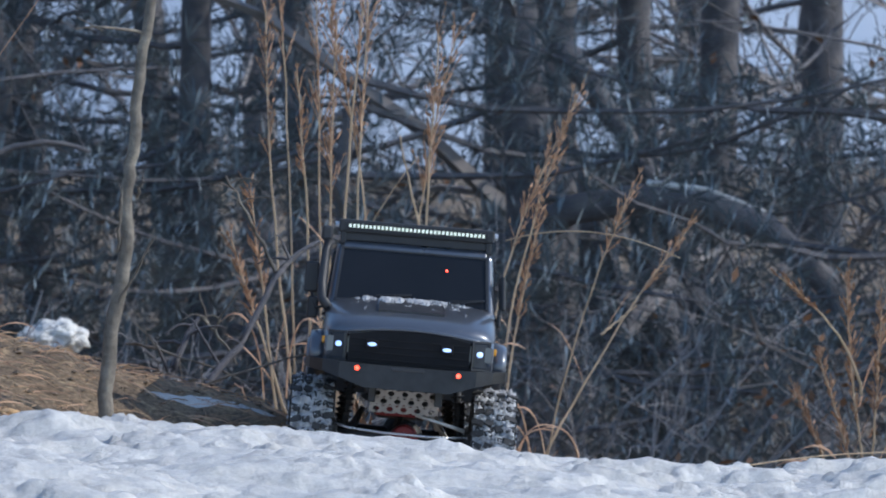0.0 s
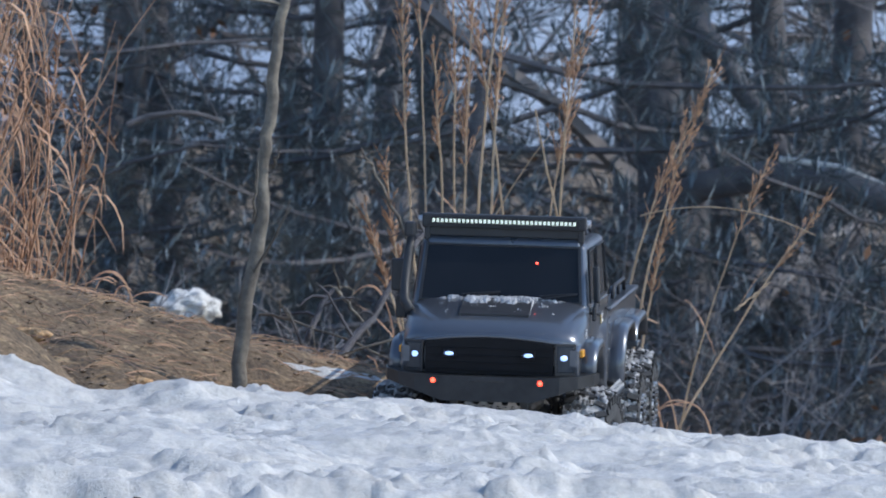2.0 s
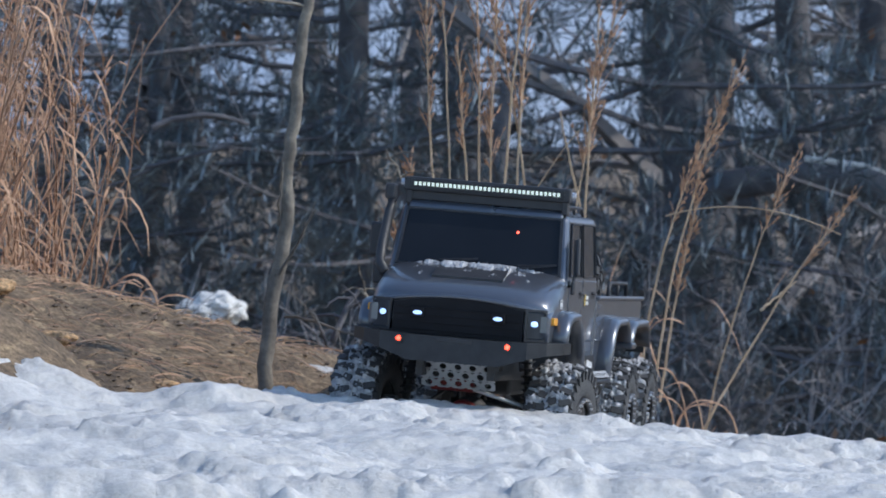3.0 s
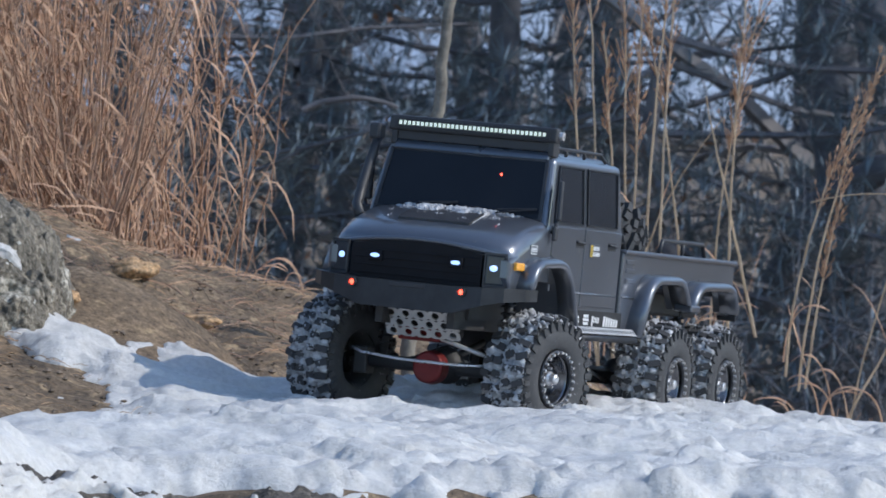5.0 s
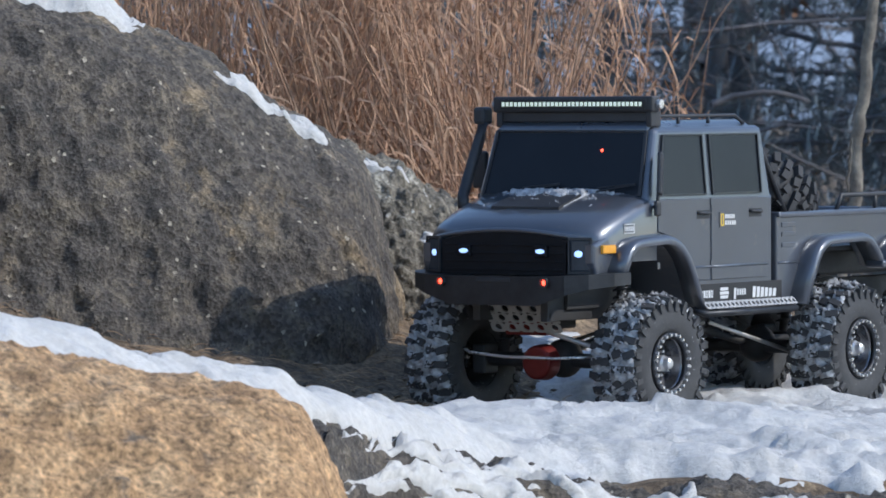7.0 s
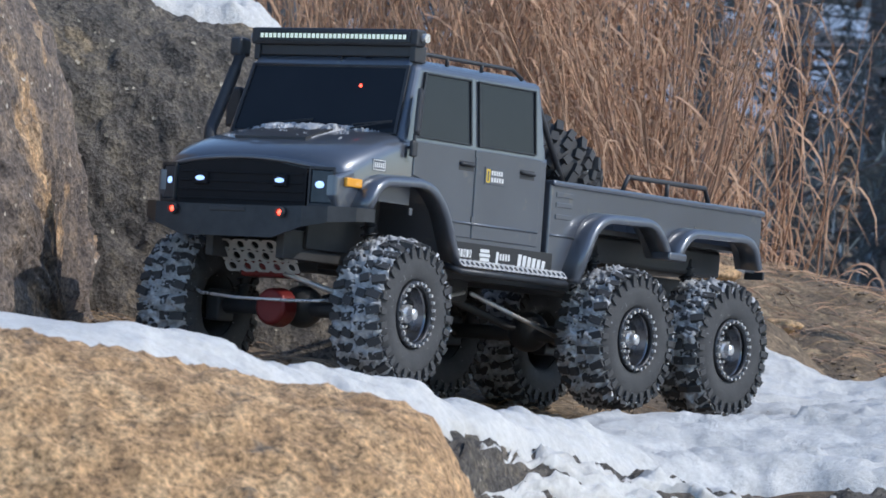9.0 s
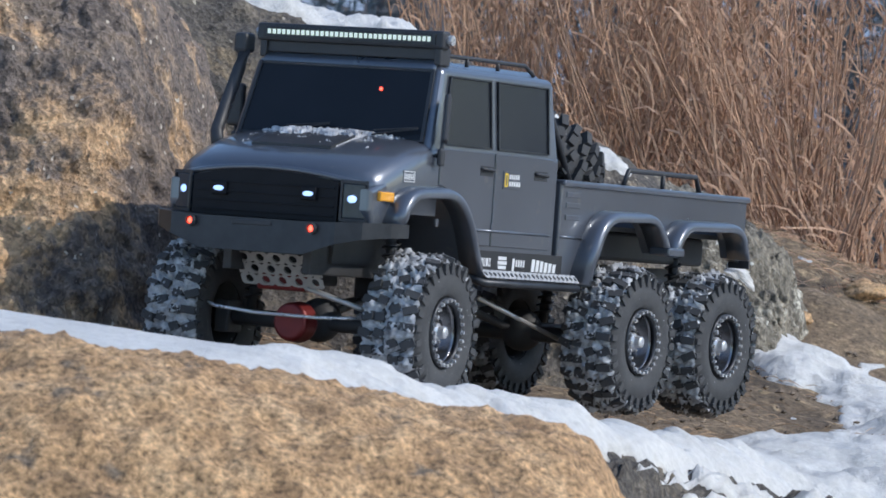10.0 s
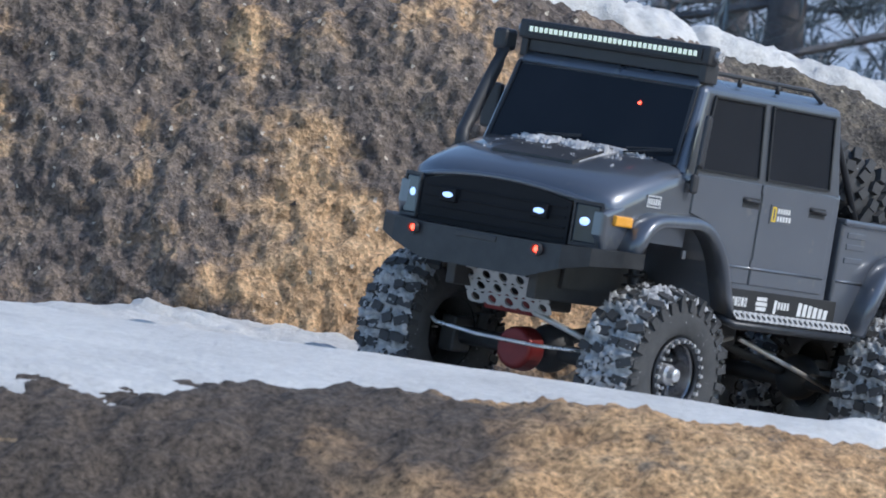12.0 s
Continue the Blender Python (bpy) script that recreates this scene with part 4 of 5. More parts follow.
def tube(bm, pts, r, seg=8, r1=None):
    """A round rod through the points, tapering from r to r1."""
    pts = [Vector(p) for p in pts]
    rings = []
    up = Vector((0.13, 0.31, 0.94))
    for i, p in enumerate(pts):
        d = (pts[min(i + 1, len(pts) - 1)] - pts[max(i - 1, 0)]).normalized()
        a = d.cross(up)
        if a.length < 1e-3:
            a = d.cross(Vector((1, 0, 0)))
        a.normalize()
        b = d.cross(a)
        rad = r if r1 is None else r + (r1 - r) * i / (len(pts) - 1)
        rings.append([bm.verts.new(p + (a * math.cos(k * 2 * math.pi / seg) + b * math.sin(k * 2 * math.pi / seg)) * rad) for k in range(seg)])
    for q, s in zip(rings, rings[1:]):
        for k in range(seg):
            bm.faces.new((q[k], q[(k + 1) % seg], s[(k + 1) % seg], s[k]))
    bm.faces.new(rings[0][::-1])
    bm.faces.new(rings[-1])
    return bm


def lathe(bm, profile, seg=40, closed=False):
    """Turns (x, radius) pairs round the x axis."""
    rings = [[bm.verts.new((x, r * math.cos(k * 2 * math.pi / seg), r * math.sin(k * 2 * math.pi / seg))) for k in range(seg)] for x, r in profile]
    pairs = list(zip(rings, rings[1:])) + ([(rings[-1], rings[0])] if closed else [])
    for q, s in pairs:
        for k in range(seg):
            bm.faces.new((q[k], q[(k + 1) % seg], s[(k + 1) % seg], s[k]))
    return bm


def slab(bm, outline, x0, x1, axis=0, bevel=0.0):
    """Extrudes an outline given in the two other axes from x0 to x1."""
    def at(u, v, w):
        return ((w, u, v), (u, w, v), (u, v, w))[axis]
    a = [bm.verts.new(at(u, v, x0)) for u, v in outline]
    b = [bm.verts.new(at(u, v, x1)) for u, v in outline]
    n = len(outline)
    caps = [bm.faces.new(a), bm.faces.new(b[::-1])]
    for i in range(n):
        bm.faces.new((a[i], b[i], b[(i + 1) % n], a[(i + 1) % n]))
    bmesh.ops.recalc_face_normals(bm, faces=bm.faces[:])
    if bevel:
        es = {e for f in caps for e in f.edges}
        bmesh.ops.bevel(bm, geom=list(es), offset=bevel, segments=3, affect="EDGES", profile=0.5)
    return bm


def round_path(pts, r=0.008, n=4):
    """Rounds the inner corners of an open path of 2D points."""
    out = [pts[0]]
    for a, b, c in zip(pts, pts[1:], pts[2:]):
        a, b, c = Vector(a), Vector(b), Vector(c)
        p, q = b + (a - b).normalized() * min(r, (a - b).length * 0.45), b + (c - b).normalized() * min(r, (c - b).length * 0.45)
        for i in range(n + 1):
            t = i / n
            out.append(tuple(p * (1 - t) ** 2 + b * 2 * t * (1 - t) + q * t * t))
    out.append(pts[-1])
    return out


ARCH_FRONT = round_path([(-0.008, 0.139), (0.008, 0.165), (0.076, 0.168), (0.100, 0.150), (0.122, 0.106)], 0.016)
ARCH_MID = round_path([(0.294, 0.104), (0.318, 0.150), (0.334, 0.160), (0.408, 0.162), (0.424, 0.150), (0.436, 0.134)], 0.012)
ARCH_REAR = round_path([(0.447, 0.134), (0.458, 0.150), (0.470, 0.158), (0.560, 0.160), (0.574, 0.152), (0.581, 0.135)], 0.012)
TYRE_R, TYRE_X = 0.0605, 0.099
AXLES = (0.042, 0.370, 0.521)


def tyre_mesh():
    bm = bmesh.new()
    half = 0.0225
    # carcass with rounded shoulders and bulged sidewalls
    prof = [(-half + 0.004, 0.0255), (-half - 0.001, 0.031), (-half - 0.0020, 0.042), (-half + 0.001, 0.051), (-half + 0.006, 0.0548), (0, 0.0560),
            (half - 0.006, 0.0548), (half - 0.001, 0.051), (half + 0.0020, 0.042), (half + 0.001, 0.031), (half - 0.004, 0.0255)]
    lathe(bm, prof, 44, True)
    return mesh("tyre", bm, RUBBER, True)


def lug_set():
    """The tread: for each lug its shared mesh and its place on the wheel."""
    count, half = 28, 0.0225
    centre = mesh("centre_lug", boxed((-0.0042, -0.0034, -0.004), (0.0042, 0.0034, 0.0034)), RUBBER, False)
    shoulder = mesh("shoulder_lug", boxed((-0.0058, -0.0031, -0.004), (0.0058, 0.0031, 0.0040)), RUBBER, False)
    side = mesh("side_lug", boxed((-0.0014, -0.0024, -0.004), (0.0014, 0.0024, 0.0044)), RUBBER, False)
    rng = random.Random(2)
    out = []
    for k in range(count):
        for s in (-1, 1):
            turn = Matrix.Rotation(2 * math.pi * (k + (0.5 if s > 0 else 0)) / count, 4, "X")
            skew = Matrix.Rotation(s * radians((18 if k % 2 else -8) + rng.uniform(-5, 5)), 4, "Z")
            out.append(("centre_lug", centre, turn @ Matrix.Translation((s * 0.0058, 0, 0.0570)) @ skew))
            out.append(("shoulder_lug", shoulder, turn @ Matrix.Translation((s * (0.0176 if k % 2 else 0.0160), 0, 0.0556)) @ Matrix.Rotation(s * radians(16), 4, "Y") @ skew))
            out.append(("side_lug", side, turn @ Matrix.Translation((s * (half + 0.0006), 0, 0.0500))))
    return out


def crust_mesh(seed):
    """Snow packed between the lugs and caked over some of them."""
    bm = bmesh.new()
    seg, rows = 250, 26
    grid = []
    for j in range(rows + 1):
        x = -0.0225 + 0.045 * j / rows
        edge = abs(x) / 0.0225
        ring = []
        for k in range(seg):
            a = 2 * math.pi * k / seg
            p = Vector((x * 70, math.cos(a) * 4.2 + seed, math.sin(a) * 4.2))
            q = Vector((x * 300 + seed, math.cos(a) * 19, math.sin(a) * 19))
            r = 0.0587 - 0.0036 * edge ** 3 + 0.0050 * noise.noise(p) + 0.0040 * noise.noise(q) + 0.0046 * noise.noise(q * 2.1) + 0.0026 * noise.noise(q * 4.3)
            ring.append(bm.verts.new((x, r * math.cos(a), r * math.sin(a))))
        grid.append(ring)
    for q, s in zip(grid, grid[1:]):
        for k in range(seg):
            bm.faces.new((q[k], q[(k + 1) % seg], s[(k + 1) % seg], s[k]))
    return mesh("snow_crust", bm, SNOW_CRUST, True)


def shrink(bm):
    """Brings the rim's parts to the true bead diameter."""
    bmesh.ops.scale(bm, vec=(1.0, 0.83, 0.83), verts=bm.verts)


def wheel_mesh(side):
    bm = bmesh.new()
    s = side
    lathe(bm, [(-s * 0.020, 0.0315), (s * 0.019, 0.0315), (s * 0.021, 0.029), (s * 0.017, 0.0265), (s * 0.006, 0.0245), (s * 0.003, 0.019), (s * 0.009, 0.012),
               (s * 0.010, 0.0005)], 36)
    shrink(bm)
    return mesh("wheel", bm, RIM, True)


def spoke_mesh(side, a):
    bm = bmesh.new()
    m = Matrix.Rotation(a, 4, "X") @ Matrix.Translation((side * 0.006, 0, 0.0185))
    box(bm, (-0.0035, -0.0032, -0.0085), (0.0035, 0.0032, 0.0085), m=m)
    shrink(bm)
    return mesh("spoke", bm, RIM, False)


def ring_mesh(side):
    bm = bmesh.new()
    s = side
    lathe(bm, [(s * 0.0205, 0.0335), (s * 0.0235, 0.0330), (s * 0.0240, 0.0300), (s * 0.0232, 0.0272), (s * 0.0205, 0.0268)], 40, True)
    shrink(bm)
    return mesh("beadlock_ring", bm, STEEL_DARK, True)


def bolts_mesh(side):
    bm = bmesh.new()
    for k in range(24):
        a = 2 * math.pi * k / 24
        m = Matrix.Rotation(a, 4, "X") @ Matrix.Translation((side * 0.0252, 0, 0.0305)) @ Matrix.Rotation(radians(90), 4, "Y")
        bmesh.ops.create_cone(bm, cap_ends=True, segments=6, radius1=0.0020, radius2=0.0017, depth=0.0026, matrix=m)
    shrink(bm)
    return mesh("ring_bolts", bm, CHROME, False)


def cap_mesh(side):
    bm = bmesh.new()
    s = side
    lathe(bm, [(s * 0.009, 0.009), (s * 0.016, 0.0085), (s * 0.018, 0.0065), (s * 0.0225, 0.0055), (s * 0.0235, 0.0035), (s * 0.0236, 0.0004)], 20)
    shrink(bm)
    return mesh("hub_cap", bm, CHROME, False)


def nut_mesh(side, k):
    bm = bmesh.new()
    m = Matrix.Rotation(2 * math.pi * k / 6, 4, "X") @ Matrix.Translation((side * 0.012, 0, 0.0125)) @ Matrix.Rotation(radians(90), 4, "Y")
    bmesh.ops.create_cone(bm, cap_ends=True, segments=6, radius1=0.0016, radius2=0.0014, depth=0.005, matrix=m)
    shrink(bm)
    return mesh("wheel_nut", bm, CHROME, False)


truck = tagged(new("model_truck"), "dark graphite six-wheeled model pickup, lamps lit, tyres caked with snow", "toy truck")
truck.empty_display_size = 0.05


def build_wheels():
    tyre, lugs, wheels = tyre_mesh(), lug_set(), []

    def tread(owner):
        for nm, data, m in lugs:
            o = new(nm, data)
            o.parent, o.matrix_basis = owner, m

    crusts = [crust_mesh(2.0 + 7.3 * i) for i in range(3)]
    hubs = {s: (wheel_mesh(s), ring_mesh(s), bolts_mesh(s), cap_mesh(s)) for s in (-1, 1)}
    nuts = {s: [nut_mesh(s, k) for k in range(6)] for s in (-1, 1)}
    spokes = {s: [spoke_mesh(s, math.pi * k / 4) for k in range(8)] for s in (-1, 1)}
    for i, y in enumerate(AXLES):
        for s in (-1, 1):
            w = new("wheel", hubs[s][0])
            for data in spokes[s]:
                new("spoke", data).parent = w
            for data in nuts[s]:
                new("wheel_nut", data).parent = w
            w.parent, w.location = truck, (s * TYRE_X, y, TYRE_R)
            tagged(w, "dark chromed beadlock wheel with a snowy knobbly tyre")
            for nm, data in (("tyre", tyre), ("snow_crust", crusts[(2 * i + (s > 0)) % 3]), ("beadlock_ring", hubs[s][1]), ("ring_bolts", hubs[s][2]), ("hub_cap", hubs[s][3])):
                o = new(nm, data)
                o.parent = w
                if nm in ("snow_crust", "ring_bolts"):
                    tagged(o, kind="stuff")
            tread(w)
            wheels.append((w, i, s))
    spare = new("spare_wheel", hubs[1][0])
    spare.parent = truck
    spare.matrix_basis = pose(0.026, 0.332, 0.198, 52) @ pose(0, 0, 0, 0, 0, 90)
    o = new("tyre", tyre)
    o.parent = spare
    o = new("beadlock_ring", hubs[1][1])
    o.parent = spare
    tread(spare)
    return wheels


def hood_top(y):
    return lin(y, [-0.034, -0.024, -0.008, 0.012, 0.034, 0.056], [0.1835, 0.1895, 0.1955, 0.2015, 0.2070, 0.2115])


def hood_surface():
    bm = bmesh.new()
    # stations from the nose to the cowl: y, crown height, shoulder height, half width
    stations = [(-0.0375, 0.170, 0.164, 0.084), (-0.0385, 0.177, 0.168, 0.0865), (-0.034, 0.1835, 0.172, 0.0890), (-0.024, 0.1895, 0.176, 0.0905), (-0.008, 0.1955, 0.181, 0.0915),
                (0.012, 0.2015, 0.187, 0.092), (0.034, 0.2070, 0.194, 0.092), (0.056, 0.2115, 0.201, 0.0915), (0.066, 0.2120, 0.203, 0.0912)]
    rows = []
    for y, top, sh, hw in stations:
        half = [(hw + 0.0005, 0.150), (hw + 0.001, sh - 0.006), (hw, sh), (hw - 0.004, sh + (top - sh) * 0.42), (hw - 0.011, sh + (top - sh) * 0.68), (hw - 0.026, top - 0.0018), (hw - 0.05, top - 0.0004), (0.014, top)]
        line = half + [(-x, z) for x, z in reversed(half)]
        bow = 0.013 * sstep(0.03, -0.035, y)
        rows.append([bm.verts.new((x, y + bow * (abs(x) / hw) ** 4, z)) for x, z in line])
    for a, b in zip(rows, rows[1:]):
        for i in range(len(a) - 1):
            bm.faces.new((a[i], a[i + 1], b[i + 1], b[i]))
    bm.faces.new(rows[0][::-1])
    return bm


def greenhouse():
    """The cab above the belt line: four walls that lean in, with sunk window openings, and a crowned roof."""
    bm = bmesh.new()
    b0, b1 = 0.0515, 0.262
    t0, t1 = 0.0725, 0.254
    base = [(-0.0915, b0, 0.203), (0.0915, b0, 0.203), (0.0915, b1, 0.203), (-0.0915, b1, 0.203)]
    top = [(-0.0855, t0, 0.268), (0.0855, t0, 0.268), (0.0855, t1, 0.268), (-0.0855, t1, 0.268)]
    vb, vt = [bm.verts.new(p) for p in base], [bm.verts.new(p) for p in top]
    for i in range(4):
        bm.faces.new((vb[i], vb[(i + 1) % 4], vt[(i + 1) % 4], vt[i]))
    bm.faces.new(vt)
    bm.faces.new(vb[::-1])
    bmesh.ops.recalc_face_normals(bm, faces=bm.faces[:])
    es = [e for e in bm.edges if max(v.co.z for v in e.verts) > 0.26]
    bmesh.ops.bevel(bm, geom=es, offset=0.006, segments=4, affect="EDGES", profile=0.5)
    return bm


def quad_panel(corners, thick, normal):
    bm = bmesh.new()
    a = [bm.verts.new(Vector(c)) for c in corners]
    b = [bm.verts.new(Vector(c) - Vector(normal) * thick) for c in corners]
    bm.faces.new(a)
    bm.faces.new(b[::-1])
    for i in range(len(a)):
        bm.faces.new((a[i], b[i], b[(i + 1) % len(a)], a[(i + 1) % len(a)]))
    bmesh.ops.recalc_face_normals(bm, faces=bm.faces[:])
    return bm


def frame_round(corners, width, normal, depth):
    """A raised window surround along a quad."""
    bm = bmesh.new()
    cs = [Vector(c) for c in corners]
    mid = sum(cs, Vector()) / len(cs)
    n = Vector(normal).normalized()
    inner = [c + (mid - c).normalized() * width * 1.4 for c in cs]
    rings = [[bm.verts.new(p) for p in cs], [bm.verts.new(p + n * depth) for p in cs], [bm.verts.new(p + n * depth) for p in inner], [bm.verts.new(p) for p in inner]]
    k = len(cs)
    for q, s in zip(rings, rings[1:]):
        for i in range(k):
            bm.faces.new((q[i], q[(i + 1) % k], s[(i + 1) % k], s[i]))
    bmesh.ops.recalc_face_normals(bm, faces=bm.faces[:])
    return bm


def side_x(z):
    """Half width of the cab's wall at a height above the belt."""
    return 0.0915 - (z - 0.203) / 0.065 * 0.006


def perforated(cols, rows, w, h, hole, thick, m):
    """A plate of cells, each with a round hole through it, rows staggered."""
    bm = bmesh.new()
    for j in range(rows):
        n = cols if j % 2 == 0 else cols - 1
        x0 = -n * w / 2
        cells = [(x0 + i * w, x0 + (i + 1) * w, True) for i in range(n)]
        if j % 2:
            cells += [(x0 - w / 2, x0, False), (x0 + n * w, x0 + n * w + w / 2, False)]
        for a, b, holed in cells:
            z0, z1 = -j * h, -(j + 1) * h
            if not holed:
                box(bm, (a, 0, z1), (b, thick, z0), m=m)
                continue
            cx, cz = (a + b) / 2, (z0 + z1) / 2
            k = 16
            outer, inner = [], []
            for i in range(k):
                t = 2 * math.pi * (i + 0.5) / k
                dx, dz = math.cos(t), math.sin(t)
                q = 1 / max(abs(dx), abs(dz))
                outer.append((cx + dx * q * w / 2, cz + dz * q * h / 2))
                inner.append((cx + dx * hole, cz + dz * hole))
            fo = [bm.verts.new(m @ Vector((x, 0, z))) for x, z in outer]
            fi = [bm.verts.new(m @ Vector((x, 0, z))) for x, z in inner]
            bi = [bm.verts.new(m @ Vector((x, thick, z))) for x, z in inner]
            for i in range(k):
                e = (i + 1) % k
                bm.faces.new((fo[i], fo[e], fi[e], fi[i]))
                bm.faces.new((fi[i], fi[e], bi[e], bi[i]))
    bmesh.ops.remove_doubles(bm, verts=bm.verts[:], dist=0.0001)
    return bm


def build_truck():
    rng = random.Random(5)
    # lower body with wheel arch
    outline = [(-0.030, 0.138), (-0.034, 0.150), (-0.034, 0.166), (0.0, 0.178), (0.056, 0.205), (0.262, 0.205), (0.262, 0.106)] + ARCH_FRONT[::-1]
    body = part("body", slab(bmesh.new(), outline, -0.0915, 0.0915, 0, 0.0035), PAINT, truck, smooth=False)
    hood = part("hood", hood_surface(), PAINT, truck, smooth=True)
    bm = quad_panel([(-0.036, -0.006, hood_top(-0.006) + 0.0022), (0.036, -0.006, hood_top(-0.006) + 0.0022), (0.036, 0.016, hood_top(0.016) + 0.0024), (0.034, 0.044, hood_top(0.044) + 0.0026),
                     (-0.034, 0.044, hood_top(0.044) + 0.0026), (-0.036, 0.016, hood_top(0.016) + 0.0024)], 0.005, (0, 0, 1))
    part("scoop", bm, BLACK, hood, "matt black hood scoop")
    bm = bmesh.new()
    nx, ny = 260, 90
    rows = []
    for j in range(ny + 1):
        y = 0.002 + 0.052 * j / ny
        row = []
        for i in range(nx + 1):
            x = -0.078 + 0.156 * i / nx
            on_scoop = abs(x) < 0.0365 and y < 0.0445
            n = 0.55 * noise.noise(Vector((x * 210, y * 420, 2.0))) + 0.45 * noise.noise(Vector((x * 700, y * 800, 5.0))) + 0.55 * noise.noise(Vector((x * 60, y * 90, 9.0)))
            want = 0.72 * math.exp(-((y - 0.036) / 0.009) ** 2) * sstep(0.040, 0.030, abs(x)) + 0.62 * math.exp(-((y - 0.0495) / 0.0035) ** 2) * sstep(0.080, 0.060, abs(x + 0.006)) + 0.2 * sstep(0.0, 0.04, y)
            t = max(0.0, n + want - 0.62)
            skin = hood_top(y) + (0.0027 if on_scoop else 0.0) - 0.0065 * max(0.0, abs(x) - 0.052) / 0.026
            row.append(bm.verts.new((x, y, skin + min(0.0026, 0.006 * t) - (0.0 if t > 0 else 0.0022))))
        rows.append(row)
    for q, r in zip(rows, rows[1:]):
        for i in range(nx):
            bm.faces.new((q[i], q[i + 1], r[i + 1], r[i]))
    part("snow_crust", bm, SNOW_CRUST, hood, "crusted streaks of snow left on the hood", True)
    cab = part("cab", greenhouse(), PAINT, truck, smooth=False)
    # windscreen
    part("windscreen", quad_panel([(-0.083, 0.0518, 0.2085), (0.083, 0.0518, 0.2085), (0.0785, 0.0698, 0.2625), (-0.0785, 0.0698, 0.2625)], 0.002, (0, -1, 0.3)), GLASS_TINT, cab,
         "dark tinted windscreen", False)
    part("windscreen_frame", frame_round([(-0.0850, 0.0518, 0.2065), (0.0850, 0.0518, 0.2065), (0.0805, 0.0704, 0.2645), (-0.0805, 0.0704, 0.2645)], 0.0022, (0, -1, 0.32), 0.0016), BLACK, cab)
    # small red glowing sphere set at the windscreen glass
    bm = bmesh.new()
    bmesh.ops.create_uvsphere(bm, u_segments=8, v_segments=6, radius=0.0014, matrix=Matrix.Translation((0.036, 0.0640, 0.2470)))
    part("red_dot", bm, LED_RED, cab, "tiny glowing red dot at the windscreen", True)
    for x in (-0.045, 0.035):
        bm = bmesh.new()
        tube(bm, [(x, 0.0490, 0.2095), (x + 0.012, 0.0480, 0.2120), (x + 0.045, 0.0500, 0.2170)], 0.0007, 6)
        tube(bm, [(x + 0.006, 0.0492, 0.2140), (x + 0.045, 0.0503, 0.2178)], 0.0006, 6)
        part("wiper", bm, BLACK, cab)
    for s in (-1, 1):
        for y0, y1, lean in ((0.070, 0.1465, 0.014), (0.1600, 0.2410, 0.0)):
            z0, z1 = 0.2078, 0.2592
            cs = [(s * (side_x(z0) + 0.0006), y0, z0), (s * (side_x(z0) + 0.0006), y1, z0), (s * (side_x(z1) + 0.0006), y1, z1), (s * (side_x(z1) + 0.0006), y0 + lean, z1)]
            part("side_window", quad_panel(cs, 0.002, (s, 0, 0.09)), GLASS_TINT, cab, "dark tinted side window")
            part("window_frame", frame_round([(c[0], c[1] + (0.0016 if i in (1, 2) else -0.0016), c[2] + (0.0016 if i > 1 else -0.0016)) for i, c in enumerate(cs)], 0.0016, (s, 0, 0.09), 0.0014), STEEL_DARK, cab)
    # roof skin, visor, rack and lamp bar
    bm = bmesh.new()
    slab(bm, round_path([(-0.076, 0.2672), (-0.066, 0.2735), (0.066, 0.2735), (0.076, 0.2672)], 0.012), 0.078, 0.250, 1, 0.002)
    part("roof", bm, PAINT, cab, smooth=False)
    header = slab(bmesh.new(), round_path([(0.0690, 0.2630), (0.0712, 0.2690), (0.0790, 0.2737), (0.0900, 0.2738), (0.0900, 0.2620)], 0.006, 5), -0.0795, 0.0795, 0, 0.003)
    part("roof_header", header, PAINT, cab, smooth=True)
    bar = part("light_bar", boxed((-0.0855, 0.0700, 0.2808), (0.0855, 0.0830, 0.2950), 0.002), BLACK, truck, "black lamp bar with a row of lit diodes")
    part("bar_mount", boxed((-0.0805, 0.0745, 0.2722), (0.0805, 0.0870, 0.2815), 0.001), BLACK, bar)
    part("bezel", boxed((-0.0790, 0.0690, 0.2836), (0.0790, 0.0702, 0.2924), 0.0004), STEEL_DARK, bar)
    diode = mesh("diode", boxed((-0.0014, 0.0682, 0.2862), (0.0014, 0.0692, 0.2900), 0.0003), LED_BAR, False)
    for i in range(34):
        o = new("diode", diode)
        o.parent, o.location = bar, (-0.0755 + 0.151 * (i + 0.5) / 34, 0, 0)
    for s in (-1, 1):
        part("bracket", boxed((s * 0.080 - 0.003, 0.072, 0.268), (s * 0.080 + 0.003, 0.088, 0.282), 0.001), BLACK, bar)
        bm = bmesh.new()
        bmesh.ops.create_cone(bm, cap_ends=True, segments=12, radius1=0.004, radius2=0.004, depth=0.004, matrix=pose(s * 0.0875, 0.079, 0.288, 0, 90, 0))
        part("bolt", bm, CHROME, bar)
        rack = tube(bmesh.new(), [(s * 0.074, 0.092, 0.272), (s * 0.074, 0.100, 0.2770), (s * 0.074, 0.225, 0.2770), (s * 0.074, 0.240, 0.270)], 0.0017, 8)
        for y in (0.13, 0.18):
            tube(rack, [(s * 0.074, y, 0.2770), (s * 0.074, y, 0.270)], 0.0017, 6)
        part("roof_rail", rack, BLACK, truck, "black tubular roof rail", True)
    # nose: grille with slats, lamps
    arch = [(0.0655 * u / 8, 0.1770 - 0.0075 * (u / 8) ** 2) for u in range(8, -9, -1)]
    grille = part("grille", slab(bmesh.new(), [(-0.0655, 0.1395), (0.0655, 0.1395)] + arch, -0.0395, -0.028, 1, 0.0), GRILLE, truck)
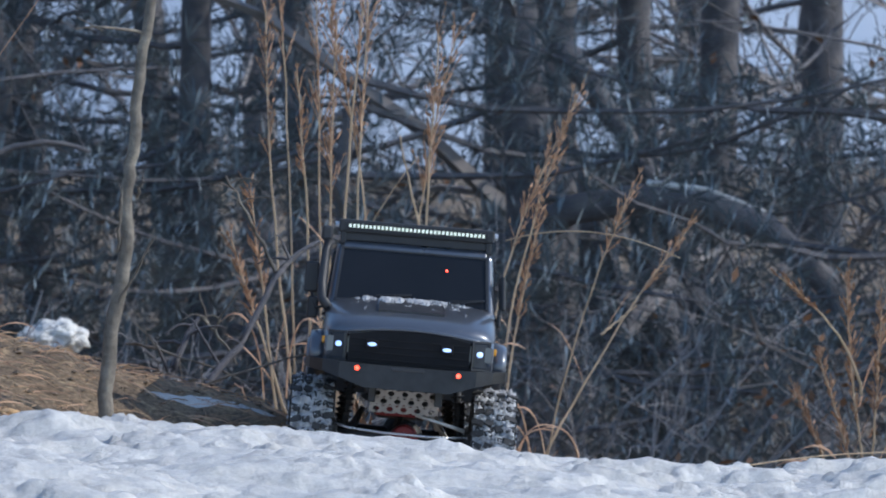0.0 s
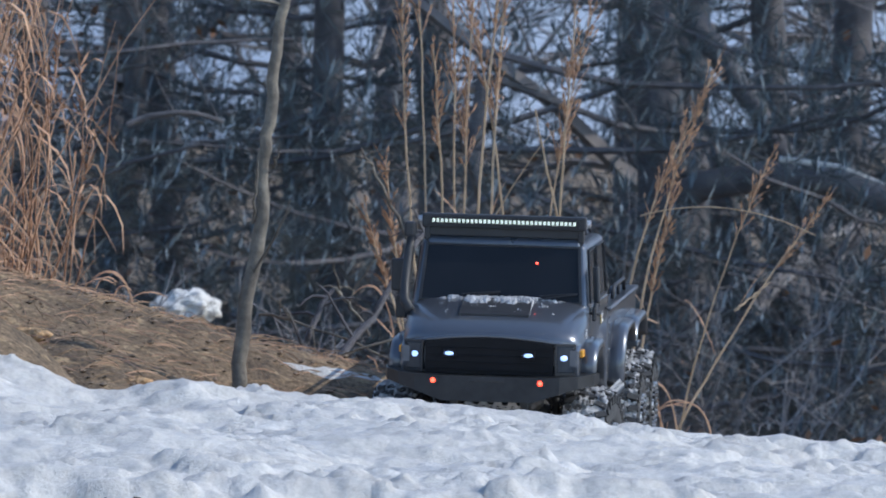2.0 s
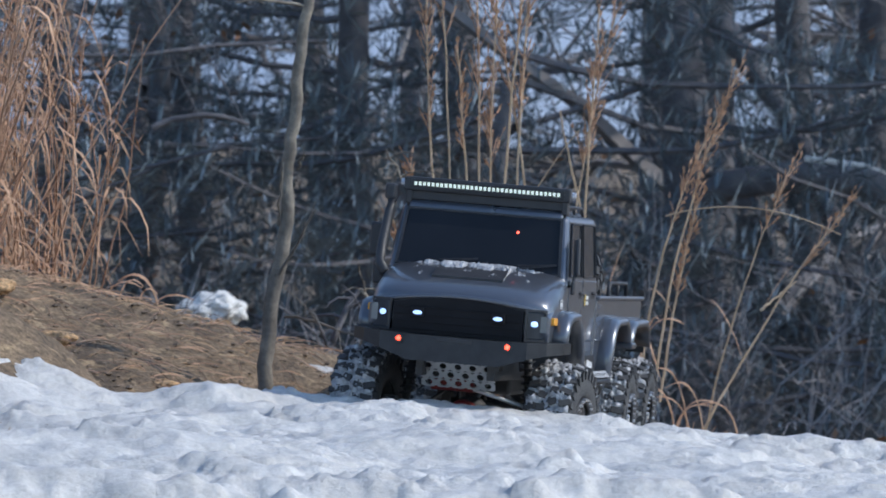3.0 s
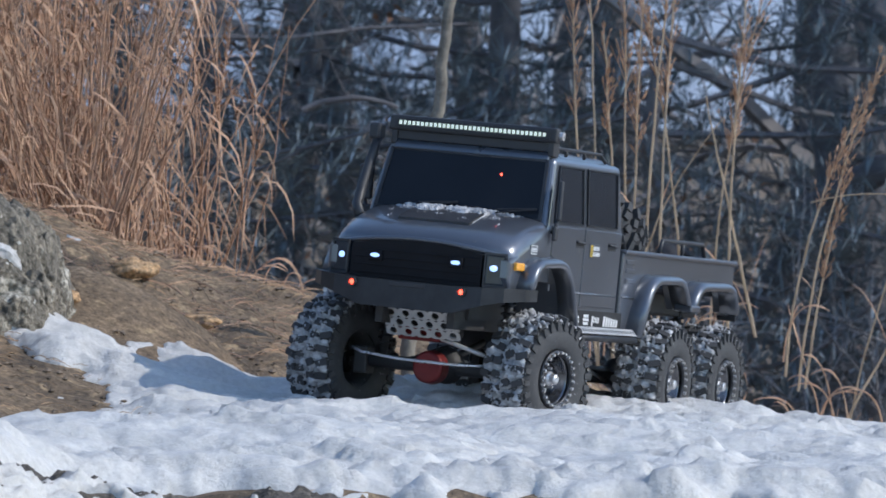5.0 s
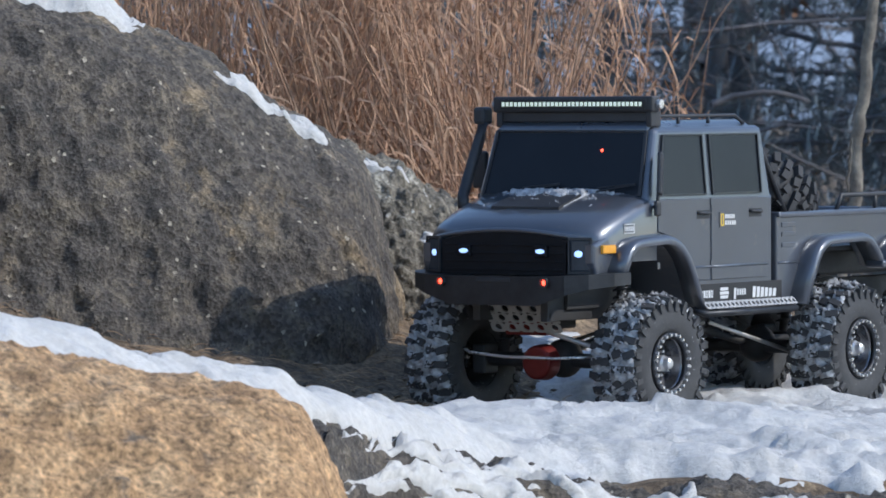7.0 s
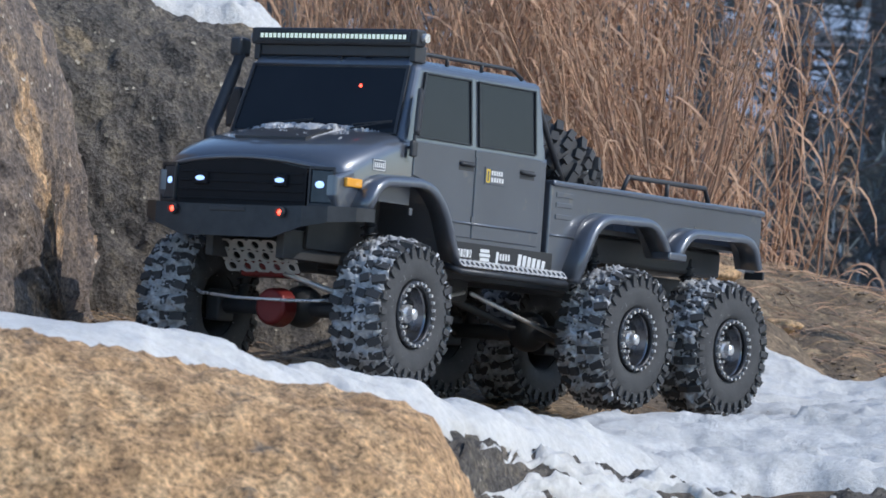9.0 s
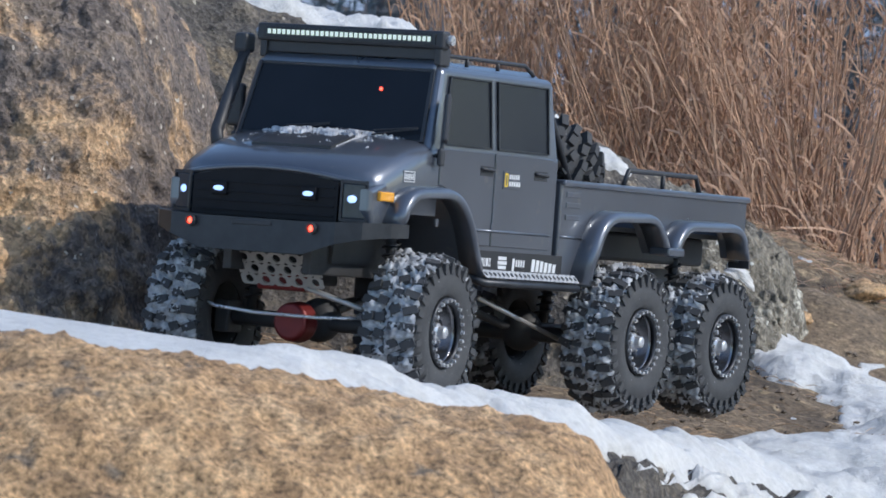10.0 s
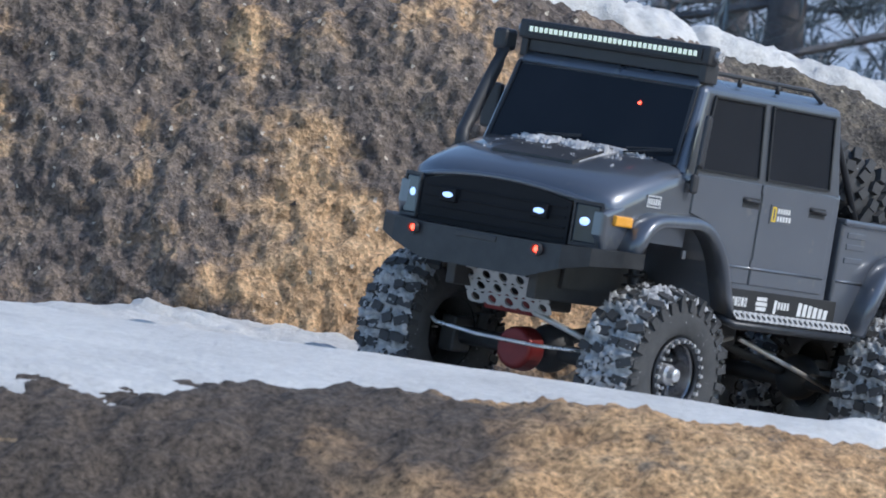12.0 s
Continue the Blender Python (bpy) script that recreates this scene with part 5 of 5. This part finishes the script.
    for i in range(4):
        part("slat", boxed((-0.0625, -0.0404, 0.1430 + 0.0072 * i), (0.0625, -0.0390, 0.1446 + 0.0072 * i), 0.0004), GRILLE, grille)
    part("hood_lip", tube(bmesh.new(), [(0.082 * u / 8, -0.0392 + 0.011 * (abs(u) / 8) ** 4, 0.1785 - 0.0085 * (u / 8) ** 2) for u in range(-8, 9)], 0.0022, 8), PAINT, hood, "", True)
    for s in (-1, 1):
        turn = pose(s * 0.0765, -0.0325, 0, 0, 0, s * 22) @ Matrix.Translation((-s * 0.0770, 0.0350, 0))
        lamp = part("headlight", boxed((s * 0.0770 - 0.0095, -0.0385, 0.1420), (s * 0.0770 + 0.0095, -0.028, 0.1710), 0.002, turn), LENS, truck, "clear rectangular headlight, lit")
        rim = frame_round([(s * 0.0770 - 0.0108, -0.0375, 0.1405), (s * 0.0770 + 0.0108, -0.0375, 0.1405), (s * 0.0770 + 0.0108, -0.0375, 0.1725), (s * 0.0770 - 0.0108, -0.0375, 0.1725)], 0.002, (0, -1, 0), 0.0016)
        bmesh.ops.transform(rim, matrix=turn, verts=rim.verts)
        part("lamp_surround", rim, BLACK, lamp)
        bm = bmesh.new()
        bmesh.ops.create_uvsphere(bm, u_segments=12, v_segments=8, radius=0.0032, matrix=turn @ Matrix.Translation((s * 0.0755, -0.0378, 0.158)) @ Matrix.Diagonal((1.3, 0.6, 1, 1)))
        part("bulb", bm, LED_WHITE, lamp, "glowing cold-white bulb", True)
        fog = part("driving_lamp", boxed((s * 0.0405 - 0.007, -0.0428, 0.1550), (s * 0.0405 + 0.007, -0.038, 0.1650), 0.001), GRILLE, grille)
        bm = bmesh.new()
        bmesh.ops.create_uvsphere(bm, u_segments=12, v_segments=8, radius=0.0024, matrix=Matrix.Translation((s * 0.0405, -0.0428, 0.160)) @ Matrix.Diagonal((2.0, 0.5, 0.85, 1)))
        part("bulb", bm, LED_WHITE, truck, "glowing cold-white driving lamp", True)
        part("side_marker", boxed((s * 0.0905 - 0.0040, -0.0240, 0.1580), (s * 0.0905 + 0.0042, -0.0030, 0.1655), 0.0012), AMBER, truck, "amber side marker")
    # bumper with red lamps
    bmp = bmesh.new()
    sweep = [(0.0, -0.0560, 0.1385, 0.1130), (0.046, -0.0560, 0.1385, 0.1130), (0.074, -0.0550, 0.1395, 0.1225), (0.092, -0.0440, 0.1405, 0.1275), (0.106, -0.0240, 0.1415, 0.1300), (0.110, -0.0040, 0.1415, 0.1310)]
    sweep = [(-x, y, u, d) for x, y, u, d in reversed(sweep[1:])] + sweep
    rings = [[bmp.verts.new(p) for p in ((x, y, d), (x, y, u), (x * 0.88, y + 0.016, u), (x * 0.88, y + 0.016, d + 0.002))] for x, y, u, d in sweep]
    for q, w in zip(rings, rings[1:]):
        for i in range(4):
            bmp.faces.new((q[i], q[(i + 1) % 4], w[(i + 1) % 4], w[i]))
    bmp.faces.new(rings[0])
    bmp.faces.new(rings[-1][::-1])
    bmesh.ops.recalc_face_normals(bmp, faces=bmp.faces[:])
    bumper = part("bumper", bmp, STEEL_DARK, truck, "matt black steel front bumper")
    for s in (-1, 1):
        bm = bmesh.new()
        lathe(bm, [(0, 0.0044), (0.004, 0.0044), (0.004, 0.0030), (0.0, 0.0030)], 16, True)
        bmesh.ops.transform(bm, matrix=pose(s * 0.0547, -0.0560, 0.1334, 0, 0, -90), verts=bm.verts)
        ring = part("lamp_ring", bm, BLACK, bumper)
        bm = bmesh.new()
        bmesh.ops.create_uvsphere(bm, u_segments=12, v_segments=8, radius=0.0027, matrix=Matrix.Translation((s * 0.0547, -0.0568, 0.1334)))
        part("red_lamp", bm, LED_RED, bumper, "glowing red lamp", True)
    part("winch_slot", boxed((-0.018, -0.0568, 0.1330), (0.018, -0.0555, 0.1370), 0.0006), BLACK, bumper)
    # perforated skid plate, leaning back
    m = Matrix.Translation((0, -0.019, 0.1125)) @ pose(0, 0, 0, 35)
    part("skid_plate", perforated(5, 3, 0.0150, 0.0103, 0.0036, 0.0015, m), ALLOY, truck, "bare alloy skid plate with round holes")
    # front axle, links, servo
    for i, y in enumerate(AXLES):
        bm = tube(bmesh.new(), [(-0.078, y, TYRE_R), (-0.02, y, TYRE_R), (0.02, y, TYRE_R), (0.078, y, TYRE_R)], 0.0065, 10)
        bmesh.ops.create_uvsphere(bm, u_segments=14, v_segments=10, radius=0.0185, matrix=Matrix.Translation((0.006, y + 0.004, TYRE_R + 0.002)) @ Matrix.Diagonal((1, 0.9, 0.95, 1)))
        axle = part("axle", bm, CHASSIS, truck, "black axle with a round gear housing", True)
        for s in (-1, 1):
            part("knuckle", boxed((s * 0.076 - 0.007, y - 0.011, TYRE_R - 0.013), (s * 0.076 + 0.007, y + 0.011, TYRE_R + 0.013), 0.002), CHASSIS, axle)
            # coil-over shock
            x = s * 0.063
            sh = tube(bmesh.new(), [(x, y + 0.012, TYRE_R + 0.006), (x * 0.9, y + 0.020, 0.140)], 0.0042, 10)
            shock = part("shock", sh, CHASSIS, truck, "coil-over shock absorber", True)
            pts = []
            for k in range(110):
                u = k / 109
                a = u * 9 * 2 * math.pi
                pts.append((x + (x * 0.9 - x) * u + 0.0066 * math.cos(a), y + 0.012 + 0.008 * u + 0.0066 * math.sin(a), TYRE_R + 0.012 + (0.066 - 0.006) * u))
            part("spring", tube(bmesh.new(), pts, 0.0011, 5), STEEL_DARK, shock, "", True)
    bm = bmesh.new()
    bmesh.ops.create_cone(bm, cap_ends=True, segments=28, radius1=0.0165, radius2=0.0150, depth=0.018, matrix=pose(0.003, 0.014, 0.0600, 90))
    bmesh.ops.bevel(bm, geom=[e for e in bm.edges if len({round(v.co.y, 4) for v in e.verts}) == 1], offset=0.003, segments=3, affect="EDGES", profile=0.5)
    part("diff_cover", bm, RED, truck, "red anodised differential cover")
    part("servo_mount", boxed((-0.030, 0.006, 0.084), (0.014, 0.030, 0.098), 0.002), RED, truck)
    part("servo", boxed((-0.034, 0.010, 0.090), (0.024, 0.040, 0.116), 0.002), CHASSIS, truck)
    part("tie_rod", tube(bmesh.new(), [(-0.073, 0.004, 0.072), (-0.060, -0.006, 0.0685), (-0.02, -0.010, 0.0655), (0.035, -0.010, 0.0650), (0.072, 0.002, 0.067)], 0.0014, 8), CHROME, truck, "bright steel steering rod", True)
    part("drag_link", tube(bmesh.new(), [(-0.020, 0.012, 0.094), (0.02, 0.008, 0.086), (0.068, 0.006, 0.074)], 0.0022, 8), ALLOY, truck, "", True)
    for s in (-1, 1):
        part("chassis_rail", boxed((s * 0.036 - 0.004, -0.030, 0.098), (s * 0.036 + 0.004, 0.585, 0.122), 0.001), CHASSIS, truck)
        for y0, y1 in ((0.060, 0.225), (0.350, 0.235), (0.505, 0.400)):
            part("link", tube(bmesh.new(), [(s * 0.055, y0, TYRE_R - 0.003), (s * 0.040, y1, 0.088)], 0.0019, 8), ALLOY if s > 0 else CHASSIS, truck, "", True)
        part("rock_slider", perforated(22, 1, 0.0070, 0.0085, 0.0022, 0.0016, Matrix.Translation((s * 0.1060, 0.197, 0.1115)) @ pose(0, 0, 0, 0, 0, 90 * s) @ pose(0, 0, 0, -42)), STEP, truck, "grey slotted side step")
        part("slider_tube", tube(bmesh.new(), [(s * 0.092, 0.116, 0.106), (s * 0.109, 0.120, 0.101), (s * 0.109, 0.274, 0.101), (s * 0.092, 0.278, 0.106)], 0.0032, 8), STEEL_DARK, truck, "", True)
    part("gearbox", boxed((-0.028, 0.150, 0.080), (0.028, 0.250, 0.108), 0.004), CHASSIS, truck)
    part("battery_box", boxed((-0.034, 0.110, 0.105), (0.034, 0.300, 0.130), 0.003), CHASSIS, truck)
    part("drive_shaft", tube(bmesh.new(), [(0, 0.060, 0.066), (0.0, 0.160, 0.088)], 0.0035, 8), CHASSIS, truck, "", True)
    part("drive_shaft", tube(bmesh.new(), [(0, 0.240, 0.088), (0.0, 0.350, 0.066), (0, 0.505, 0.066)], 0.0035, 8), CHASSIS, truck, "", True)
    for s in (-1, 1):
        part("inner_fender", slab(bmesh.new(), [(s * 0.040, 0.108), (s * 0.044, 0.165), (s * 0.090, 0.168), (s * 0.090, 0.1665), (s * 0.046, 0.163), (s * 0.043, 0.108)], -0.004, 0.090, 1), CHASSIS, truck)
    # doors with handles, decals
    for s in (-1, 1):
        x = s * 0.0917
        for outline in ([(0.0675, 0.1750), (0.0675, 0.2035), (0.1530, 0.2035), (0.1530, 0.1300), (0.1185, 0.1300), (0.1060, 0.1520), (0.0920, 0.1700)],
                        [(0.1560, 0.1300), (0.1560, 0.2035), (0.2510, 0.2035), (0.2510, 0.1300)]):
            door = part("door", slab(bmesh.new(), outline, x - s * 0.001, x + s * 0.0012, 0, 0.0007), PAINT, truck)
            y1 = outline[0][0] + 0.074 if outline[0][0] < 0.1 else 0.2300
            part("door_recess", boxed((x + s * 0.0008 - 0.0006, y1 - 0.011, 0.1850), (x + s * 0.0008 + 0.0006, y1 + 0.011, 0.1930), 0.0004), BLACK, door)
            part("handle", tube(bmesh.new(), [(x + s * 0.001, y1 - 0.010, 0.1905), (x + s * 0.0035, y1 - 0.008, 0.1905), (x + s * 0.0035, y1 + 0.008, 0.1900), (x + s * 0.001, y1 + 0.010, 0.1900)], 0.0014, 6), BLACK, door, "", True)
            for zz in (0.1450, 0.2000):
                part("hinge", boxed((x + s * 0.0012 - 0.001, outline[0][0] - 0.0030, zz - 0.0030), (x + s * 0.0012 + 0.001, outline[0][0] + 0.0012, zz + 0.0030), 0.0004), PAINT, door)
        part("crease", tube(bmesh.new(), [(x + s * 0.0010, 0.121, 0.1420), (x + s * 0.0010, 0.250, 0.1420)], 0.0013, 6), PAINT, truck, "", True)
        band = part("rocker_band", boxed((x - 0.0010, 0.124, 0.1080), (x + 0.0010, 0.276, 0.1265), 0.0004), DECAL, truck, "black sill band with small white printed marks")
        fx = x + s * 0.0013

        def mark(y0, y1, z0, z1, material=WHITE_PRINT, name="printed_mark", skew=0.0, owner=band):
            part(name, quad_panel([(fx, y0, z0), (fx, y1, z0), (fx, y1 + skew, z1), (fx, y0 + skew, z1)], 0.0002, (s, 0, 0)), material, owner)
        # plain shapes in place of trade marks
        mark(0.1270, 0.1300, 0.1135, 0.1225, skew=0.002)
        mark(0.1315, 0.1335, 0.1135, 0.1225, skew=-0.002)
        for k in range(5):
            mark(0.1375 + 0.0042 * k, 0.1405 + 0.0042 * k, 0.1140, 0.1205)
            mark(0.1383 + 0.0042 * k, 0.1397 + 0.0042 * k, 0.1152, 0.1193, DECAL) if k % 2 == 0 else None
        for k in range(3):
            mark(0.1690 + 0.001 * abs(k - 1), 0.1840 - 0.001 * abs(k - 1), 0.1125 + 0.0036 * k, 0.1153 + 0.0036 * k)
        mark(0.1925, 0.1960, 0.1115, 0.1215, skew=0.001)
        for k in range(4):
            mark(0.1985 + 0.0040 * k, 0.2010 + 0.0040 * k, 0.1150, 0.1205)
        for k in range(6):
            mark(0.2245 + 0.0070 * k, 0.2295 + 0.0070 * k, 0.1120, 0.1220 - 0.0006 * k, skew=0.0012)
        fx = x + s * 0.0016
        card = part("door_badge", boxed((fx - 0.0004, 0.1680, 0.1765), (fx + 0.0003, 0.1975, 0.1905), 0.0002), PAINT, truck, "small white-lettered door badge with a yellow frame")
        fx += s * 0.0006
        mark(0.1700, 0.1712, 0.1780, 0.1890, YELLOW, "yellow_frame", owner=card)
        mark(0.1738, 0.1750, 0.1780, 0.1890, YELLOW, "yellow_frame", owner=card)
        mark(0.1700, 0.1750, 0.1780, 0.1792, YELLOW, "yellow_frame", owner=card)
        mark(0.1700, 0.1750, 0.1878, 0.1890, YELLOW, "yellow_frame", owner=card)
        for k in range(5):
            mark(0.1772 + 0.0034 * k, 0.1794 + 0.0034 * k, 0.1845, 0.1882, owner=card)
            mark(0.1772 + 0.0038 * k, 0.1796 + 0.0038 * k, 0.1788, 0.1826, owner=card)
        # nose badge: a thin frame round plain bars
        fx = s * 0.0930
        plate = part("wing_badge", boxed((fx - 0.0008, 0.0110, 0.1745), (fx + 0.0002, 0.0285, 0.1835), 0.0002), PAINT, truck, "small badge with a pale outline")
        fx += s * 0.0004
        for y0, y1, z0, z1 in ((0.0115, 0.0280, 0.1748, 0.1755), (0.0115, 0.0280, 0.1825, 0.1832), (0.0115, 0.0122, 0.1748, 0.1832), (0.0273, 0.0280, 0.1748, 0.1832)):
            mark(y0, y1, z0, z1, owner=plate)
        for k in range(5):
            mark(0.0134 + 0.0028 * k, 0.0150 + 0.0028 * k, 0.1768, 0.1810, owner=plate)
    # mirrors, snorkel: one mirror stands out, the other is folded back against its pillar
    mirror = part("mirror", boxed((-0.1185, 0.084, 0.212), (-0.1030, 0.090, 0.246), 0.0025), BLACK, truck, "tall black wing mirror standing out", False)
    part("arm", tube(bmesh.new(), [(-0.0915, 0.080, 0.198), (-0.104, 0.084, 0.196), (-0.110, 0.087, 0.213)], 0.0018, 6), BLACK, mirror, "", True)
    part("spot_mirror", boxed((-0.1130, 0.084, 0.184), (-0.1010, 0.090, 0.208), 0.002), BLACK, mirror)
    m = Matrix.Translation((0.0985, 0.062, 0.2265)) @ pose(0, 0, 0, -10, 0, 24)
    mirror = part("mirror", boxed((-0.0022, -0.0060, -0.019), (0.0022, 0.0060, 0.019), 0.0018, m), BLACK, truck, "slim black wing mirror folded back", False)
    part("arm", tube(bmesh.new(), [(0.0915, 0.062, 0.197), (0.0965, 0.060, 0.198), (0.0985, 0.059, 0.210)], 0.0018, 6), BLACK, mirror, "", True)
    part("spot_mirror", boxed((0.0950, 0.0555, 0.189), (0.0995, 0.0635, 0.203), 0.002), BLACK, mirror)
    sn = tube(bmesh.new(), [(-0.090, 0.030, 0.196), (-0.098, 0.040, 0.206), (-0.099, 0.050, 0.222), (-0.097, 0.066, 0.258), (-0.096, 0.070, 0.272)], 0.0052, 12)
    snorkel = part("snorkel", sn, BLACK, truck, "black raised air intake along the windscreen pillar", True)
    part("intake_head", boxed((-0.1035, 0.0640, 0.2700), (-0.0915, 0.0800, 0.2860), 0.003), BLACK, snorkel)
    # bed
    for s in (-1, 1):
        outline = [(0.268, 0.1865), (0.603, 0.1865), (0.603, 0.150), (0.596, 0.132)] + ARCH_REAR[::-1] + ARCH_MID[::-1] + [(0.268, 0.106)]
        wall = part("bed_side", slab(bmesh.new(), outline, s * 0.0800, s * 0.0925, 0, 0.0022), PAINT, truck)
        part("bed_ledge", boxed((s * 0.0855 - 0.010, 0.268, 0.1835), (s * 0.0855 + 0.010, 0.604, 0.1885), 0.002), PAINT, wall)
        part("crease", tube(bmesh.new(), [(s * 0.0925, 0.270, 0.1420), (s * 0.0925, 0.306, 0.1420)], 0.0013, 6), PAINT, wall, "", True)
        for zz in (0.1560, 0.1660, 0.1745):
            part("vent", boxed((s * 0.0925 - 0.001, 0.276, zz), (s * 0.0925 + 0.0009, 0.300, zz + 0.0042), 0.0004), PAINT, wall)
        rail = tube(bmesh.new(), [(s * 0.086, 0.385, 0.188), (s * 0.086, 0.393, 0.2015), (s * 0.086, 0.515, 0.2015), (s * 0.086, 0.523, 0.188)], 0.0022, 8)
        tube(rail, [(s * 0.086, 0.455, 0.2015), (s * 0.086, 0.455, 0.187)], 0.002, 6)
        part("bed_rail", rail, BLACK, truck, "black tubular bed rail", True)
        roll = tube(bmesh.new(), [(s * 0.070, 0.264, 0.255), (s * 0.072, 0.270, 0.250), (s * 0.078, 0.305, 0.188)], 0.0028, 8)
        part("roll_bar", roll, BLACK, truck, "", True)
        part("mud_guard", boxed((s * 0.090 - 0.010, 0.598, 0.1270), (s * 0.090 + 0.010, 0.6005, 0.1340), 0.0005), BLACK, truck)
    part("bed_floor", boxed((-0.081, 0.268, 0.1500), (0.081, 0.601, 0.1540)), BLACK, truck)
    part("tailgate", boxed((-0.081, 0.5955, 0.1500), (0.081, 0.6030, 0.1860), 0.002), PAINT, truck)
    part("headboard", boxed((-0.081, 0.2680, 0.1500), (0.081, 0.2730, 0.1860), 0.001), PAINT, truck)
    part("bed_underframe", boxed((-0.060, 0.300, 0.1260), (0.060, 0.590, 0.1500), 0.003), CHASSIS, truck)
    # flares, swept along the arches
    for s in (-1, 1):
        for path, lip in ((ARCH_FRONT, 0.107), (ARCH_MID, 0.109), (ARCH_REAR, 0.109)):
            bm = bmesh.new()
            rows = []
            for i, (y, z) in enumerate(path):
                a, b = Vector(path[max(0, i - 1)]), Vector(path[min(len(path) - 1, i + 1)])
                d = (b - a).normalized()
                n = Vector((-d.y, d.x))
                ring = []
                for x, o in ((0.088, 0.0068), (lip - 0.005, 0.0052), (lip - 0.001, 0.0036), (lip, 0.0012), (lip, -0.0026), (lip - 0.003, -0.0030), (0.088, -0.0005)):
                    ring.append(bm.verts.new((s * x, y + n.x * o, z + n.y * o)))
                rows.append(ring)
            for q, r in zip(rows, rows[1:]):
                for k in range(7):
                    bm.faces.new((q[k], q[(k + 1) % 7], r[(k + 1) % 7], r[k]))
            bm.faces.new(rows[0])
            bm.faces.new(rows[-1][::-1])
            bmesh.ops.recalc_face_normals(bm, faces=bm.faces[:])
            part("fender_flare", bm, PAINT, truck, "", True)
        part("flare_bridge", boxed((s * 0.1015 - 0.010, 0.428, 0.1330), (s * 0.1015 + 0.010, 0.456, 0.1400), 0.002), PAINT, truck)
    return build_wheels()


WHEELS = build_truck()


def motions():
    rows = [
        (0, pose(0.6248, 6.0581, -0.0368, -2.65, 5.32, -4.95)),
        (0.5, pose(0.6087, 5.9430, -0.0356, -1.89, 6.54, -7.28)),
        (1, pose(0.5936, 5.8621, -0.0358, -0.45, 3.64, -8.91)),
        (1.5, pose(0.5785, 5.8052, -0.0448, 1.67, 0.67, -9.60)),
        (2, pose(0.5515, 5.7360, -0.0525, 1.83, 1.50, -11.92)),
        (2.5, pose(0.5165, 5.6801, -0.0372, 0.40, 3.45, -13.71)),
        (4.3, pose(0.3612, 5.3678, 0.0466, -8.38, 4.89, -20.24)),
        (4.5, pose(0.3481, 5.3720, 0.0410, -6.54, 1.68, -21.68)),
        (5, pose(0.2791, 5.2507, 0.0467, -4.04, 4.35, -25.15)),
        (5.5, pose(0.2166, 5.1975, 0.0382, 0.24, 2.73, -27.66)),
        (6, pose(0.1454, 5.1148, 0.0387, 1.57, -0.50, -29.94)),
        (6.5, pose(0.0622, 5.0436, 0.0475, 0.59, -0.23, -32.86)),
        (7, pose(-0.0153, 4.9653, 0.0565, -0.18, -0.51, -33.95)),
        (7.2, pose(-0.0465, 4.9431, 0.0627, -0.86, -1.44, -34.30)),
        (8.8, pose(-0.3243, 4.6077, 0.1235, -5.18, 1.02, -33.26)),
        (9, pose(-0.3540, 4.5616, 0.1347, -5.82, 0.69, -32.70)),
        (9.5, pose(-0.4086, 4.4546, 0.1483, -5.75, 3.34, -29.33)),
        (10, pose(-0.4423, 4.3496, 0.1479, -3.67, 2.70, -25.68)),
        (10.5, pose(-0.4784, 4.2625, 0.1547, -3.27, 6.83, -24.43)),
        (11, pose(-0.5482, 4.1707, 0.1734, -3.76, 13.06, -27.33)),
        (11.5, pose(-0.5963, 4.0593, 0.1852, -4.49, 8.84, -26.56)),
        (12, pose(-0.6596, 3.9610, 0.2000, -5.64, 7.74, -27.98)),
    ]
    walk(truck, rows)
    # the wheels roll by the way gone; the front pair steers
    way = [0.0]
    for (_, a), (_, b) in zip(rows, rows[1:]):
        fwd = a.to_3x3() @ Vector((0, -1, 0))
        way.append(way[-1] + max(0.0, (b.translation - a.translation).dot(fwd)))
    ts = [t for t, _ in rows]
    steer = ((0, 0), (1.5, -6), (2.5, -8), (4.3, -8), (5, -13), (5.5, -17), (6.5, -6), (7.2, -1), (8.8, 2), (9.5, 11), (10, 4), (10.5, -5), (11, -4), (12, -2))
    for w, axle, s in WHEELS:
        keys = []
        for i in range(61):
            t = i * 0.2
            turn = math.degrees(np.interp(t, ts, way) / TYRE_R)
            lock = float(np.interp(t, [a for a, _ in steer], [b for _, b in steer])) if axle == 0 else 0.0
            keys.append((t, Matrix.Translation((s * TYRE_X, AXLES[axle], TYRE_R)) @ pose(0, 0, 0, 0, 0, lock) @ pose(0, 0, 0, float(turn))))
        walk(w, keys)


motions()
